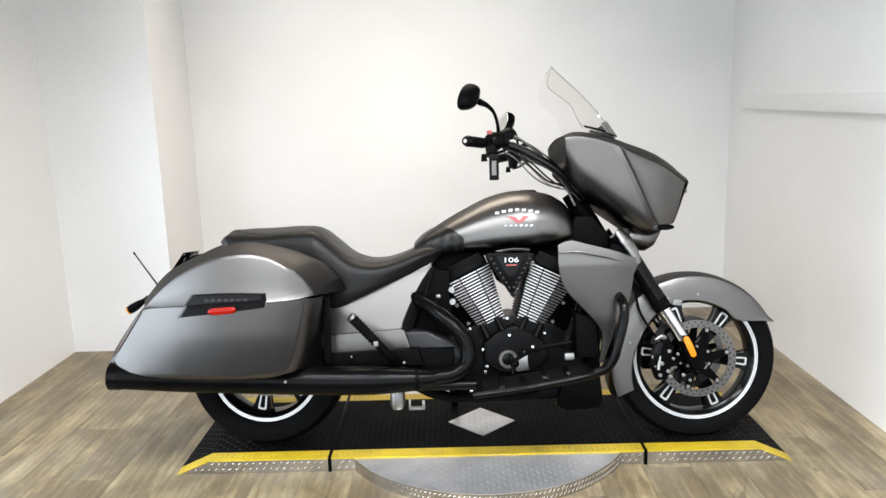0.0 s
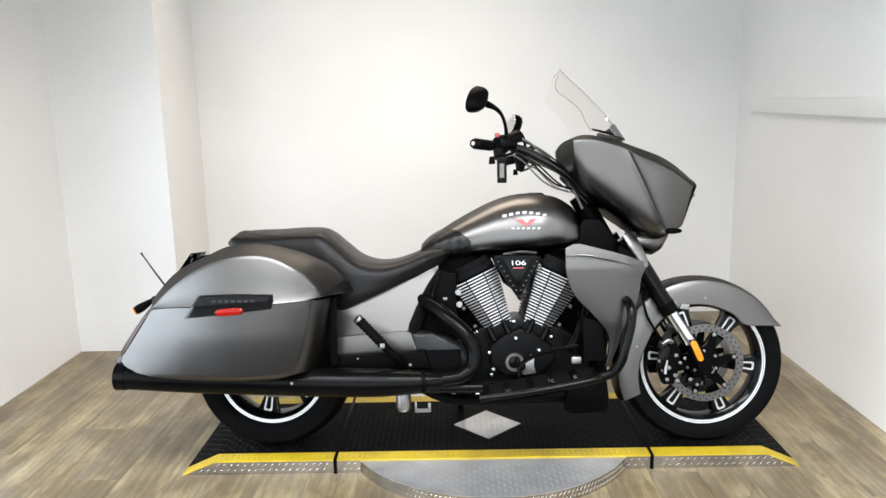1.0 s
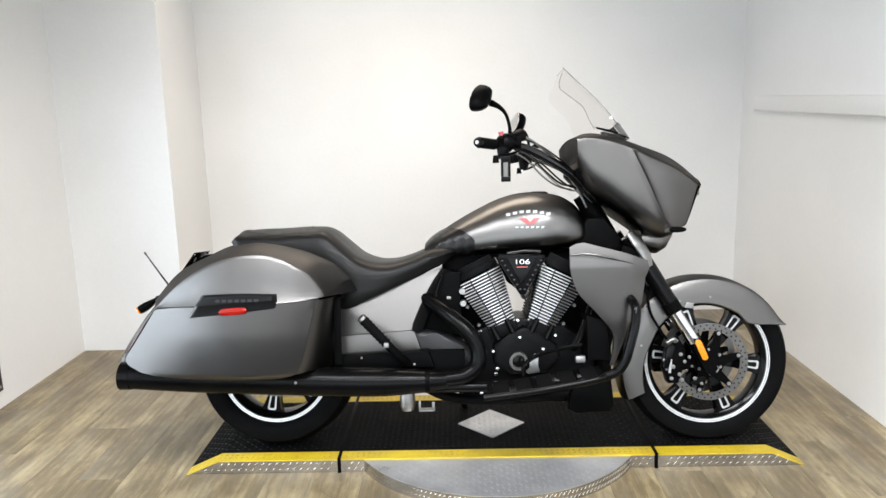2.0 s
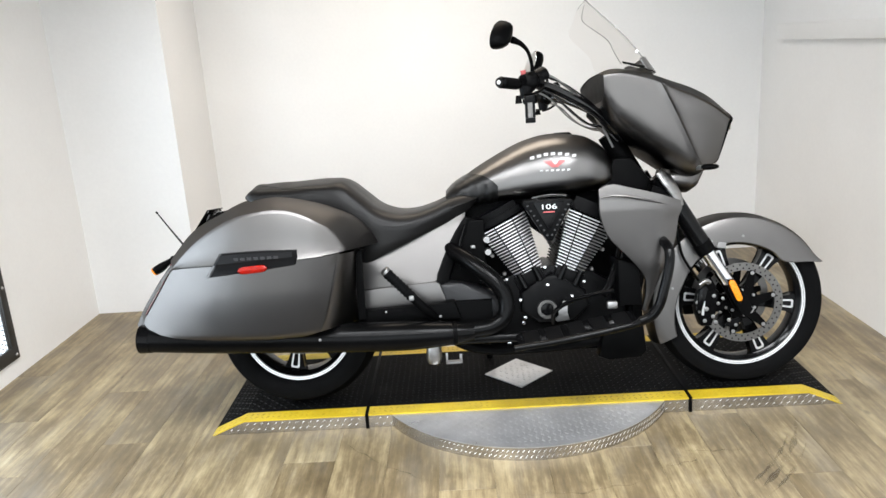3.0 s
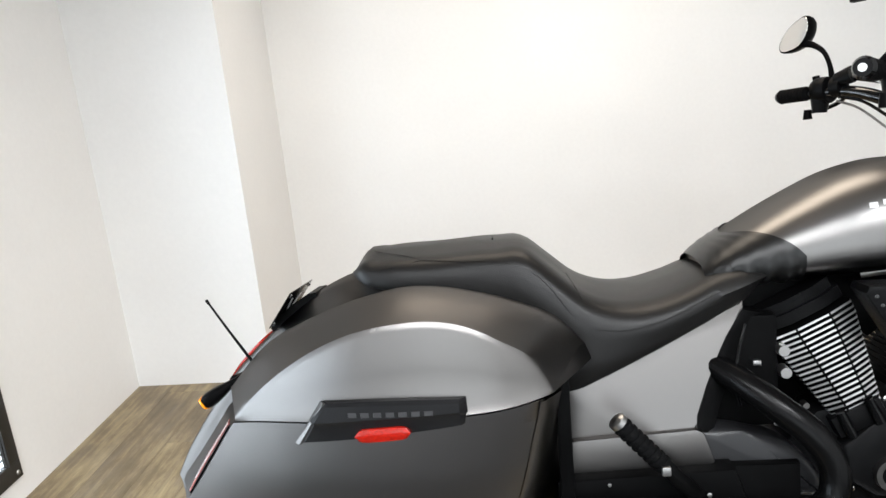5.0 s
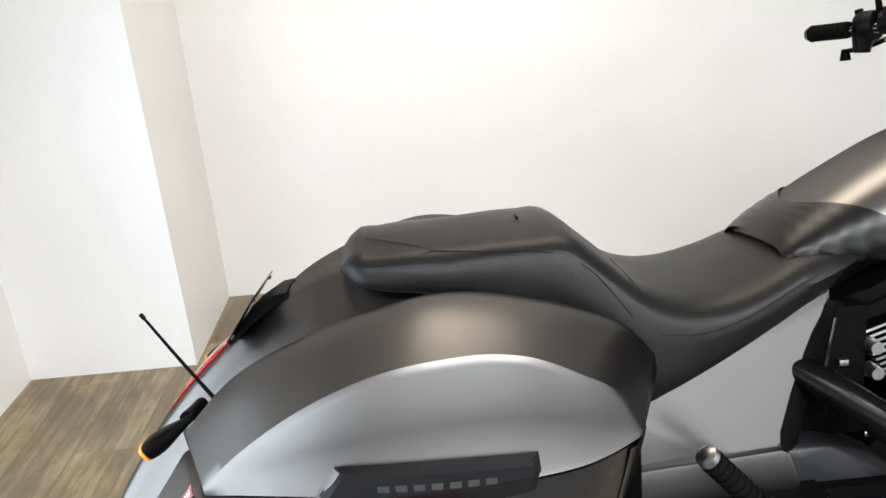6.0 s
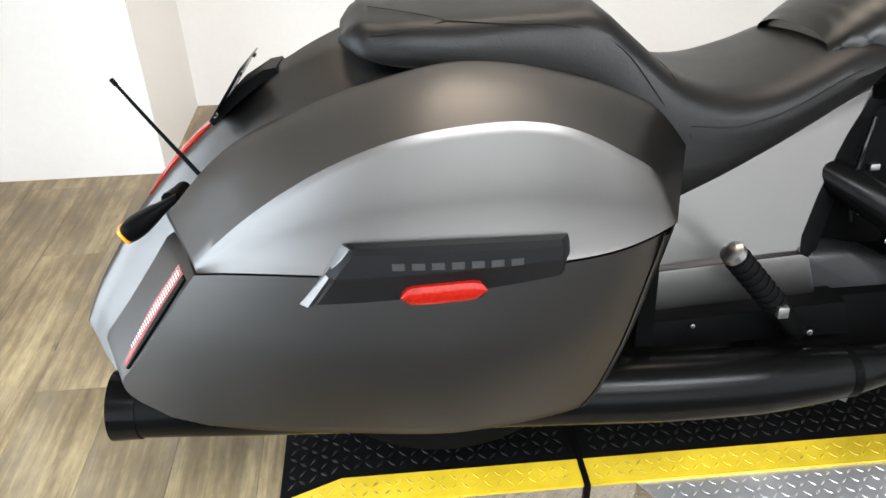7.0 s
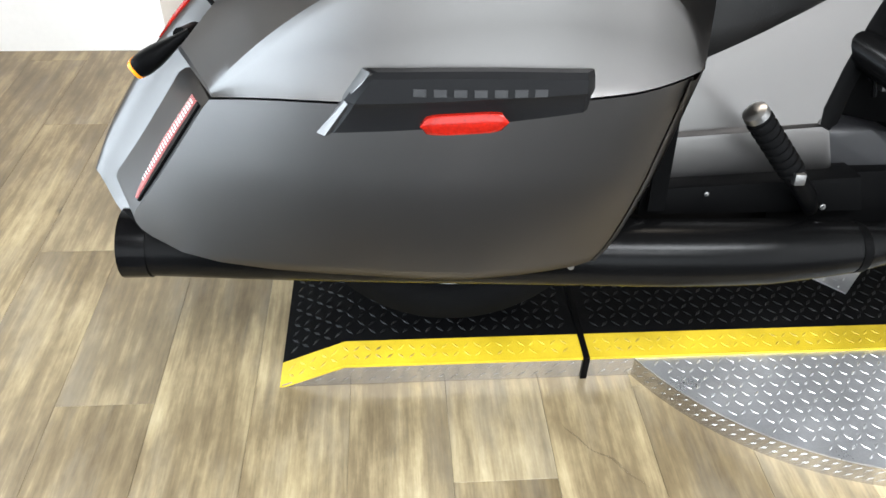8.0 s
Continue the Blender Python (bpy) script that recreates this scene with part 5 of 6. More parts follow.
def controls(sg, steer):
    P = lambda x, v, z: point((x if sg > 0 else x + 0.028, v, z), sg, steer)
    bar = part("handlebar", tube([P(0.635, 0.05, 0.93), P(0.60, 0.09, 0.965), P(0.52, 0.16, 1.035), P(0.40, 0.235, 1.098), P(0.34, 0.28, 1.12), P(0.275, 0.32, 1.125), P(0.225, 0.365, 1.125)], [0.018, 0.0175, 0.017, 0.0165, 0.014, 0.0125, 0.0125], 20), BARGLOSS, bike, "black tapered handlebar")
    grip = part("grip", tube([P(0.245, 0.335, 1.126), P(0.186, 0.430, 1.126)], 0.0175, 24, 1), RUBBER, bar, "black ribbed rubber grip")
    for k in span(0.08, 0.92, 8):
        x, v = 0.245 - 0.059 * k, 0.335 + 0.095 * k
        part("grip_rib", tube([P(x + 0.0015, v - 0.0023, 1.126), P(x - 0.0015, v + 0.0023, 1.126)], 0.0188, 20, 1), RUBBER, grip)
    part("grip_end", tube([P(0.187, 0.428, 1.126), P(0.180, 0.439, 1.126)], [0.0195, 0.015], 24, 1), GLOSS, grip)
    part("end_plug", tube([P(0.1802, 0.4387, 1.126), P(0.1787, 0.4412, 1.126)], 0.007, 16, 1), CHROME, grip)
    part("switch_box", tube([P(0.262, 0.345, 1.13), P(0.275, 0.334, 1.13), P(0.295, 0.318, 1.13), P(0.30, 0.313, 1.13)], [0.024, 0.031, 0.031, 0.024], 16, 2, flat=1.15), CRINKLE, bar, "black switch housing")
    part("switch_body", tube([P(0.275, 0.335, 1.115), P(0.273, 0.338, 1.075)], [0.024, 0.018], 12, 1), CRINKLE, bar)
    part("switch_button", tube([P(0.268, 0.345, 1.155), P(0.266, 0.347, 1.168)], 0.009, 10, 1), REDPRINT if sg > 0 else BLACK, bar, "red kill switch" if sg > 0 else "")
    part("rocker", tube([P(0.245, 0.365, 1.085), P(0.246, 0.366, 1.06)], [0.008, 0.012], 10, 1), BLACK, bar)
    part("clamp", tube([P(0.305, 0.308, 1.135), P(0.325, 0.29, 1.135)], 0.026, 16, 1), CRINKLE, bar)
    # reservoir and lever
    part("reservoir", tube([P(0.31, 0.30, 1.150), P(0.345, 0.275, 1.162)], [0.022, 0.026], 14, 1, flat=0.8), CRINKLE, bar, "black fluid reservoir")
    part("lever", tube([P(0.335, 0.30, 1.12), P(0.325, 0.345, 1.10), P(0.29, 0.39, 1.085), P(0.255, 0.43, 1.08)], [0.008, 0.009, 0.008, 0.007], 10, flat=0.55), BLACK, bar, "black hand lever")
    if sg > 0:
        tag = part("lever_guard", moved(merged(box(-0.016, 0.016, -0.008, 0.008, -0.045, -0.028, 0.003), box(-0.016, -0.008, -0.008, 0.008, -0.028, 0.02), box(0.008, 0.016, -0.008, 0.008, -0.028, 0.02), box(-0.016, 0.016, -0.008, 0.008, 0.02, 0.042, 0.003)), Matrix.Translation((0.279, -0.39, 1.035))), CRINKLE, bar)
        part("lever_insert", moved(box(-0.008, 0.008, -0.004, 0.004, -0.028, 0.02), Matrix.Translation((0.279, -0.39, 1.035))), DISCSTEEL, tag)
    # mirror on its stem
    part("mirror_stem", tube([P(0.302, 0.31, 1.145), P(0.298, 0.325, 1.19), P(0.285, 0.345, 1.228), P(0.262, 0.37, 1.25), P(0.232, 0.395, 1.262)], [0.008, 0.006, 0.006, 0.008, 0.012], 12), BLACK, bar)
    ctr = Vector(P(0.222, 0.405, 1.280)) + (Vector((-0.037, 0, -0.004)) if sg > 0 else Vector())
    a = radians(-8.8)
    n0 = Vector((-0.975, 0.22, 0.0)) if sg > 0 else Vector((-0.82, -0.57, 0.0))
    nrm = Vector((n0.x * math.cos(a) - n0.y * math.sin(a), n0.x * math.sin(a) + n0.y * math.cos(a), 0.10)).normalized()
    sd = Vector((0, 0, 1)).cross(nrm).normalized() * (-sg)
    up = (nrm.cross(sd) * sg).normalized()
    up = up if up.z > 0 else -up
    rings = []
    for k, r in ((-1.0, 0.25), (-0.92, 0.50), (-0.7, 0.76), (-0.35, 0.94), (0.0, 1.0), (0.12, 0.99), (0.16, 0.955)):
        ring = []
        for j in range(36):
            b_ = 2 * math.pi * j / 36
            c, q = math.cos(b_), math.sin(b_)
            x_ = (0.060 if sg > 0 else 0.050) * math.copysign(abs(c) ** 0.85, c) * r
            y_ = (0.043 if sg > 0 else 0.037) * math.copysign(abs(q) ** 0.85, q) * r * (1 + 0.22 * c)
            ring.append(ctr + sd * x_ + up * (y_ + 0.022 * c) + nrm * (0.045 * k))
        rings.append(ring)
    m_ = part("mirror", loft(rings), BLACK, bar, "black teardrop mirror")
    c0 = sum(rings[-1], Vector()) / 36
    part("mirror_glass", loft([[c + (c0 - c) * 0.05 + nrm * 0.0005 for c in rings[-1]], [c + (c0 - c) * 0.06 + nrm * 0.0015 for c in rings[-1]]]), MIRROR, m_, "mirror glass")
    # cables
    for pts, r in (([P(0.325, 0.29, 1.15), P(0.36, 0.26, 1.155), P(0.43, 0.20, 1.115), P(0.50, 0.13, 1.06), P(0.56, 0.10, 0.98), P(0.60, 0.09, 0.90)], 0.0045), ([P(0.315, 0.30, 1.11), P(0.37, 0.26, 1.09), P(0.44, 0.20, 1.03), P(0.50, 0.14, 0.99), P(0.56, 0.10, 0.975), P(0.62, 0.08, 0.92)], 0.004), ([P(0.31, 0.30, 1.10), P(0.36, 0.265, 1.075), P(0.43, 0.21, 1.01), P(0.49, 0.16, 0.978), P(0.54, 0.12, 0.968)], 0.003), ([P(0.345, 0.275, 1.15), P(0.42, 0.21, 1.125), P(0.50, 0.15, 1.075), P(0.58, 0.10, 1.01)], 0.0035)):
        part("cable", tube(pts, r, 8, 5), STEEL if r in (0.0045, 0.003) else BARGLOSS, bar)


controls(1, -8.8)
controls(-1, -8.8)

# ---- engine ----
engine = new("engine")
engine.parent = bike
engine["label"] = "black V-twin engine with bright cooling fin edges"


def rounded(w, d, r, notch=0.0):
    """A fin's outline in its own plane, faceted at the corners."""
    return [(-w, -d + r), (-w * 0.95, -d + r * 0.55), (-w * 0.40, -d), (w * 0.40, -d), (w * 0.95, -d + r * 0.55), (w, -d + r), (w, d - r), (w - r, d), (-w + r, d), (-w, d - r)]


def slab(outline, z0, z1, m):
    bm = bmesh.new()
    a = [bm.verts.new((x, y, z0)) for x, y in outline]
    b = [bm.verts.new((x, y, z1)) for x, y in outline]
    bm.faces.new(a[::-1])
    bm.faces.new(b)
    n = len(a)
    for i in range(n):
        bm.faces.new((a[i], a[(i + 1) % n], b[(i + 1) % n], b[i]))
    bm.transform(m)
    return bm


def cylinder(cx, cz, lean):
    """A finned cylinder whose base centre is at cx, cz, leaning by degrees to the front."""
    m = Matrix.Translation((cx, 0, cz)) @ pose(0, 0, 0, 0, lean, 0)
    cyl = part("cylinder_core", slab(rounded(0.05, 0.10, 0.03), -0.02, 0.245, m), BLACK, engine)
    n = 19
    for i in range(n):
        k = i / (n - 1)
        w = 0.050 + 0.038 * min(1, k * 1.1)
        z = 0.020 + 0.0114 * i
        part("fin", slab(rounded(w, 0.150, 0.022), z, z + 0.0056, m), BLACK, cyl)
    for i in range(n):
        k = i / (n - 1)
        w = 0.050 + 0.038 * min(1, k * 1.1)
        z = 0.020 + 0.0114 * i
        o = rounded(w, 0.150, 0.022)
        segs = ((0, 2), (2, 3), (3, 5))
        for a, b in segs:
            bm = bmesh.new()
            for p, q in zip(range(a, b), range(a + 1, b + 1)):
                (x0, y0), (x1, y1) = o[p], o[q]
                L = math.hypot(x1 - x0, y1 - y0)
                g0, g1 = (0.0022 / L if p == a else 0), (0.0022 / L if q == b else 0)
                xa, ya, xb, yb = x0 + (x1 - x0) * g0, y0 + (y1 - y0) * g0, x1 - (x1 - x0) * g1, y1 - (y1 - y0) * g1
                nx, ny = (y1 - y0) / L, -(x1 - x0) / L
                vs = [bm.verts.new((x + nx * e, y + ny * e, zz)) for x, y in ((xa, ya), (xb, yb)) for e, zz in ((-0.002, z + 0.0004), (0.0012, z + 0.0004), (0.0012, z + 0.0046), (-0.002, z + 0.0046))]
                for f in ((0, 1, 2, 3), (7, 6, 5, 4), (0, 4, 5, 1), (1, 5, 6, 2), (2, 6, 7, 3), (3, 7, 4, 0)):
                    bm.faces.new([vs[t] for t in f])
            part("fin_edge", moved(bm, m), ALU, cyl)
    part("head_cover", moved(merged(slab(rounded(0.086, 0.135, 0.03), 0.238, 0.262, Matrix()), slab(rounded(0.078, 0.125, 0.03), 0.262, 0.285, Matrix())), m), CRINKLE, engine, "black rocker cover")
    for s in (-0.026, 0.026):
        part("pushrod_tube", moved(tube([(s, -0.115, -0.045), (s, -0.115, 0.022)], 0.010, 12, 1), m), BLACK, engine)
    for a, z in ((-0.09, 0.14), (-0.082, 0.06)):
        part("head_bolt", moved(lathe([(0, -0.012), (0.007, -0.012), (0.008, 0.01), (0, 0.01)], 6, Matrix.Translation((a if lean < 0 else -a, -0.10, z))), m), DISCSTEEL, engine)


cylinder(0.286, 0.446, -25.5)
cylinder(0.404, 0.446, 25.5)
part("crankcase", prism([(0.12, 0.20), (0.58, 0.20), (0.63, 0.27), (0.60, 0.40), (0.50, 0.46), (0.35, 0.49), (0.20, 0.46), (0.14, 0.40), (0.10, 0.30)], -0.13, 0.13, 0.012), CRINKLE, engine, "black engine case")
part("cam_cover", prism([(0.235, 0.40), (0.30, 0.44), (0.35, 0.468), (0.40, 0.44), (0.47, 0.40), (0.485, 0.345), (0.43, 0.29), (0.30, 0.285), (0.235, 0.33)], -0.165, -0.12, 0.016, 4), CRINKLE, engine, "black crinkle-finished cam cover")
part("cover_ring", lathe([(0.023, -0.180), (0.034, -0.180), (0.036, -0.16), (0.023, -0.16)], 40, Matrix.Translation((0.328, 0, 0.338)), True), DISCSTEEL, engine, "bright round cover ring")
part("cover_dome", lathe([(0, -0.178), (0.02, -0.176), (0.027, -0.165), (0.027, -0.15)], 32, Matrix.Translation((0.328, 0, 0.338))), GLOSS, engine)
part("shifter_plate", prism([(0.365, 0.335), (0.385, 0.37), (0.40, 0.365), (0.395, 0.325), (0.405, 0.30), (0.36, 0.295), (0.35, 0.305), (0.368, 0.315)], -0.20, -0.19, 0.002), STEEL, engine, "bright cast linkage plate")
part("gear_case", prism([(-0.05, 0.318), (-0.058, 0.462), (-0.02, 0.462), (0.03, 0.453), (0.08, 0.440), (0.124, 0.418), (0.153, 0.392), (0.175, 0.362), (0.187, 0.330), (0.178, 0.312)], -0.212, -0.12, 0.022, 4), GEARPAINT, engine, "dark satin bullet-shaped gearbox cover")
part("backbone", prism([(0.02, 0.64), (0.052, 0.708), (0.12, 0.731), (0.27, 0.742), (0.44, 0.742), (0.44, 0.725), (0.27, 0.722), (0.17, 0.705), (0.11, 0.678), (0.08, 0.64)], -0.06, 0.06, 0.006), BLACK, engine)
for x0, z0, a0 in ((0.268, 0.462, -25.5), (0.420, 0.462, 25.5)):
    block = part("tappet_block", moved(box(-0.052, 0.052, -0.158, -0.10, -0.035, 0.012, 0.006), Matrix.Translation((x0, 0, z0)) @ pose(0, 0, 0, 0, a0, 0)), CRINKLE, engine)
    for s0 in (-0.030, 0.030):
        part("tappet_tube", moved(tube([(s0, -0.163, -0.034), (s0, -0.163, 0.022)], [0.012, 0.010], 14, 1), Matrix.Translation((x0, 0, z0)) @ pose(0, 0, 0, 0, a0, 0)), GLOSS, block)
for x0, z0, y0_ in ((0.045, 0.52, 0.16), (0.062, 0.505, 0.16), (0.075, 0.575, 0.15)):
    part("cable_clip", box(x0 - 0.008, x0 + 0.008, -y0_ - 0.01, -y0_ + 0.01, z0 - 0.005, z0 + 0.006, 0.002), STEEL, engine)
part("spark_plug", tube([(0.370, -0.12, 0.585), (0.352, -0.135, 0.572)], [0.008, 0.012], 12, 1), STEEL, engine, "silver spark plug cap")
part("vent_hose", tube([(0.05, -0.17, 0.66), (0.03, -0.185, 0.60), (0.022, -0.19, 0.54), (0.03, -0.19, 0.50)], 0.004, 8), GLOSS, engine)
part("tank_hose", tube([(0.30, -0.10, 0.735), (0.36, -0.12, 0.745), (0.42, -0.10, 0.737)], 0.009, 10), STEEL, engine)
for bx, bz, by in ((0.19, 0.447, 0.135), (0.335, 0.425, 0.166), (0.47, 0.425, 0.135), (0.235, 0.375, 0.166), (0.33, 0.485, 0.14), (0.25, 0.31, 0.166), (0.42, 0.38, 0.166), (0.245, 0.285, 0.14), (0.10, 0.462, 0.19), (0.125, 0.455, 0.19)):
    part("case_bolt", bolt(bx, -by, bz, 0.006, 0.006), CHROME, engine)
for bx, bz in ((0.125, 0.60), (0.128, 0.555)):
    part("stud", lathe([(0, -0.17), (0.011, -0.17), (0.013, -0.14), (0, -0.13)], 12, Matrix.Translation((bx, 0, bz))), STEEL, engine)
# air duct with its studded triangular badge
badge = part("badge_plate", prism([(0.258, 0.735), (0.422, 0.732), (0.428, 0.722), (0.352, 0.590), (0.333, 0.590), (0.252, 0.722)], -0.235, -0.16, 0.006), CRINKLE, engine, "black studded triangular badge")
part("badge_face", prism([(0.287, 0.727), (0.395, 0.725), (0.344, 0.632), (0.336, 0.632)], -0.242, -0.235, 0.003), GLOSS, badge)
for k in span(0.06, 0.94, 7):
    for sx in (0, 1):
        a, b = ((0.266, 0.722), (0.338, 0.603)) if sx == 0 else ((0.414, 0.720), (0.346, 0.603))
        part("badge_stud", bolt(a[0] + (b[0] - a[0]) * k, -0.2345, a[1] + (b[1] - a[1]) * k, 0.0042, 0.003), BARGLOSS, badge)


def lettering(body, size, m, mat, parent, name):
    c = bpy.data.curves.new(name, "FONT")
    c.body, c.size, c.extrude, c.align_x, c.align_y = body, size, 0.0006, "CENTER", "CENTER"
    c.offset = 0.0002
    tmp = new("tmp", c)
    me = bpy.data.meshes.new_from_object(tmp.evaluated_get(bpy.context.evaluated_depsgraph_get()))
    bpy.data.objects.remove(tmp)
    me.materials.clear()
    me.materials.append(mat)
    ob = new(name, me)
    ob.parent = shallow(parent)
    ob.matrix_basis = m
    return ob


bpy.context.view_layer.update()
lettering("106", 0.024, Matrix.Translation((0.341, -0.2435, 0.7085)) @ pose(0, 0, 0, 90) @ Matrix.Diagonal((1.65, 1, 1, 1)), WHITE, badge, "badge_number")
part("badge_bar", prism([(0.322, 0.689), (0.362, 0.689), (0.361, 0.693), (0.323, 0.693)], -0.2432, -0.242), REDPRINT, badge)

# ---- exhaust ----
part("exhaust_header", tube([(-0.03, -0.14, 0.585), (0.03, -0.20, 0.552), (0.085, -0.24, 0.513), (0.142, -0.262, 0.463), (0.176, -0.27, 0.405), (0.172, -0.275, 0.345), (0.13, -0.28, 0.312), (0.07, -0.285, 0.303), (-0.02, -0.29, 0.303)], 0.0285, 20), CERAMIC, bike, "satin black exhaust header pipe")
part("collector", tube([(0.45, -0.22, 0.262), (0.30, -0.25, 0.262), (0.10, -0.27, 0.268), (-0.05, -0.285, 0.272)], 0.02, 16), CERAMIC, bike, "black exhaust collector pipe")
muf = part("muffler", tube([(-1.082, -0.306, 0.337), (-1.0, -0.306, 0.333), (-0.8, -0.306, 0.321), (-0.5, -0.308, 0.309), (-0.30, -0.312, 0.303), (-0.15, -0.310, 0.300), (-0.02, -0.302, 0.298), (0.06, -0.293, 0.298)], [0.046, 0.0475, 0.049, 0.0505, 0.052, 0.051, 0.041, 0.030], 32), CERAMIC, bike, "long satin black muffler")
part("muffler_tip", tube([(-1.052, -0.306, 0.3355), (-1.09, -0.306, 0.3375)], [0.0485, 0.050], 32, 1), GLOSS, muf)
part("muffler_bore", tube([(-1.0905, -0.306, 0.3375), (-1.0915, -0.306, 0.3375)], 0.041, 32, 1), BLACK, muf)
part("pipe_clamp", tube([(-0.015, -0.303, 0.298), (0.0, -0.301, 0.298)], 0.040, 24, 1), BLACK, muf)
part("muffler_screw", bolt(-0.46, -0.3585, 0.312, 0.005), STEEL, muf)

# ---- side cover, frame and footrests ----
SIDE = [(-0.345, 0.372), (-0.345, 0.545), (-0.29, 0.560), (0.054, 0.705), (0.054, 0.688), (0.034, 0.664), (0.0145, 0.637), (-0.003, 0.607), (-0.019, 0.575), (-0.033, 0.548), (-0.045, 0.52), (-0.058, 0.490), (-0.067, 0.463), (-0.07, 0.44), (-0.05, 0.385)]


def side_shell():
    """The cover's outline, its upper part drawn in towards the seat."""
    bm = prism(SIDE, -0.222, 0.222, 0.006, 2)
    for v in bm.verts:
        v.co.y -= math.copysign(0.31 * max(0.0, v.co.z - 0.455), v.co.y)
    return bm


cover = part("side_cover", side_shell(), PAINT, bike, "satin grey painted side cover")
part("cover_ledge", prism([(-0.345, 0.370), (-0.345, 0.450), (-0.064, 0.468), (-0.050, 0.461), (-0.030, 0.402), (-0.040, 0.390)], -0.230, -0.19, 0.004, 2), PAINT, cover)
edge = []
for x0, z in ((0.058, 0.684), (0.0145, 0.637), (-0.019, 0.575), (-0.045, 0.52), (-0.066, 0.463)):
    y_ = -0.222 + 0.31 * (z - 0.455)
    edge.append([(x0 - 0.006, y_ + 0.004, z), (x0 + 0.012, y_ + 0.002, z - 0.004), (x0 + 0.040, y_ + 0.016, z - 0.012), (x0 + 0.048, y_ + 0.05, z - 0.014), (x0 - 0.006, y_ + 0.05, z)])
part("cover_edge", loft(edge), BLACK, cover, "black rolled edge of the side cover")
part("battery_box", box(-0.02, 0.12, -0.15, 0.15, 0.44, 0.672, 0.01), BLACK, bike)
part("swing_arm", prism([(-0.66, 0.27), (-0.66, 0.34), (-0.30, 0.39), (0.05, 0.385), (0.08, 0.33), (0.0, 0.29)], -0.20, 0.20, 0.012), BLACK, bike, "black swing arm")
# added black block, closes a gap where bright floor showed through
part("gap_block", prism([(-0.12, 0.25), (-0.12, 0.395), (0.13, 0.395), (0.13, 0.25)], -0.235, -0.10, 0.008), BLACK, bike)
part("rear_mount", prism([(-0.34, 0.34), (-0.34, 0.385), (0.0, 0.40), (0.02, 0.34)], -0.265, -0.20, 0.008), BLACK, bike)
part("mount_screw", bolt(-0.052, -0.268, 0.352, 0.005), STEEL, bike)
part("mount_screw", bolt(-0.24, -0.268, 0.378, 0.0035), STEEL, bike)
peg = part("passenger_peg", tube([(-0.226, -0.335, 0.528), (-0.135, -0.315, 0.425)], [0.0165, 0.0155], 20, 1), RUBBER, bike, "folded black rubber passenger peg")
for k in span(0.1, 0.86, 8):
    x, v, z = -0.226 + 0.091 * k, -0.335 + 0.02 * k, 0.528 - 0.103 * k
    part("peg_rib", tube([(x - 0.002, v, z + 0.0022), (x + 0.002, v, z - 0.0022)], 0.0188, 18, 1), RUBBER, peg)
part("peg_cap", tube([(-0.224, -0.3345, 0.526), (-0.230, -0.336, 0.533), (-0.233, -0.3365, 0.536)], [0.018, 0.017, 0.008], 20, 2), STEEL, peg, "bright metal peg end")
part("peg_mount", tube([(-0.135, -0.315, 0.425), (-0.10, -0.30, 0.385), (-0.07, -0.27, 0.352)], [0.016, 0.017, 0.014], 14, 3, flat=0.7), BLACK, peg)
part("peg_clip", box(-0.152, -0.136, -0.343, -0.332, 0.425, 0.442, 0.002), STEEL, peg)
for nm, pts in (("rear_backing", [(0.0, 0.40), (0.0, 0.67), (0.10, 0.685), (0.19, 0.692), (0.20, 0.66), (0.26, 0.50), (0.22, 0.40)]), ("front_backing", [(0.44, 0.40), (0.50, 0.55), (0.47, 0.66), (0.42, 0.735), (0.62, 0.75), (0.66, 0.60), (0.64, 0.38)]), ("centre_backing", [(0.25, 0.735), (0.43, 0.735), (0.39, 0.62), (0.345, 0.585), (0.30, 0.62)])):
    part(nm, prism(pts, -0.03, 0.03, 0.004), BLACK, engine)
# floorboard with rubber pads on a sloping tray
slope = Matrix.Translation((0.40, -0.37, 0.302)) @ pose(0, 0, 0, 12, -9, 0)
fb = part("floorboard", moved(box(-0.20, 0.20, -0.055, 0.055, -0.010, 0.004, 0.008, 3), slope), GLOSS, bike, "black footboard with ribbed rubber pads")
for i in range(5):
    x0 = -0.19 + i * 0.076
    part("rubber_pad", moved(prism([(x0 + 0.012, 0.004), (x0 + 0.066, 0.004), (x0 + 0.064, 0.009), (x0 + 0.014, 0.009)], -0.047, 0.047, 0.003), slope @ Matrix.Rotation(0.0, 4, "Z")), RUBBER, fb)
part("board_rail", tube([(0.19, -0.418, 0.262), (0.36, -0.43, 0.285), (0.56, -0.425, 0.318), (0.60, -0.41, 0.33)], 0.011, 12), GLOSS, fb)
guard = part("crash_bar", tube([(0.700, -0.20, 0.60), (0.705, -0.31, 0.582), (0.716, -0.36, 0.555), (0.712, -0.375, 0.50), (0.692, -0.375, 0.42), (0.672, -0.37, 0.36), (0.630, -0.36, 0.322), (0.50, -0.33, 0.285), (0.40, -0.28, 0.268)], 0.0165, 18), GLOSS, bike, "glossy black tubular engine guard")
part("guard_stay", tube([(0.60, -0.18, 0.56), (0.575, -0.22, 0.50), (0.535, -0.27, 0.43), (0.51, -0.29, 0.40)], 0.013, 14), GLOSS, guard)
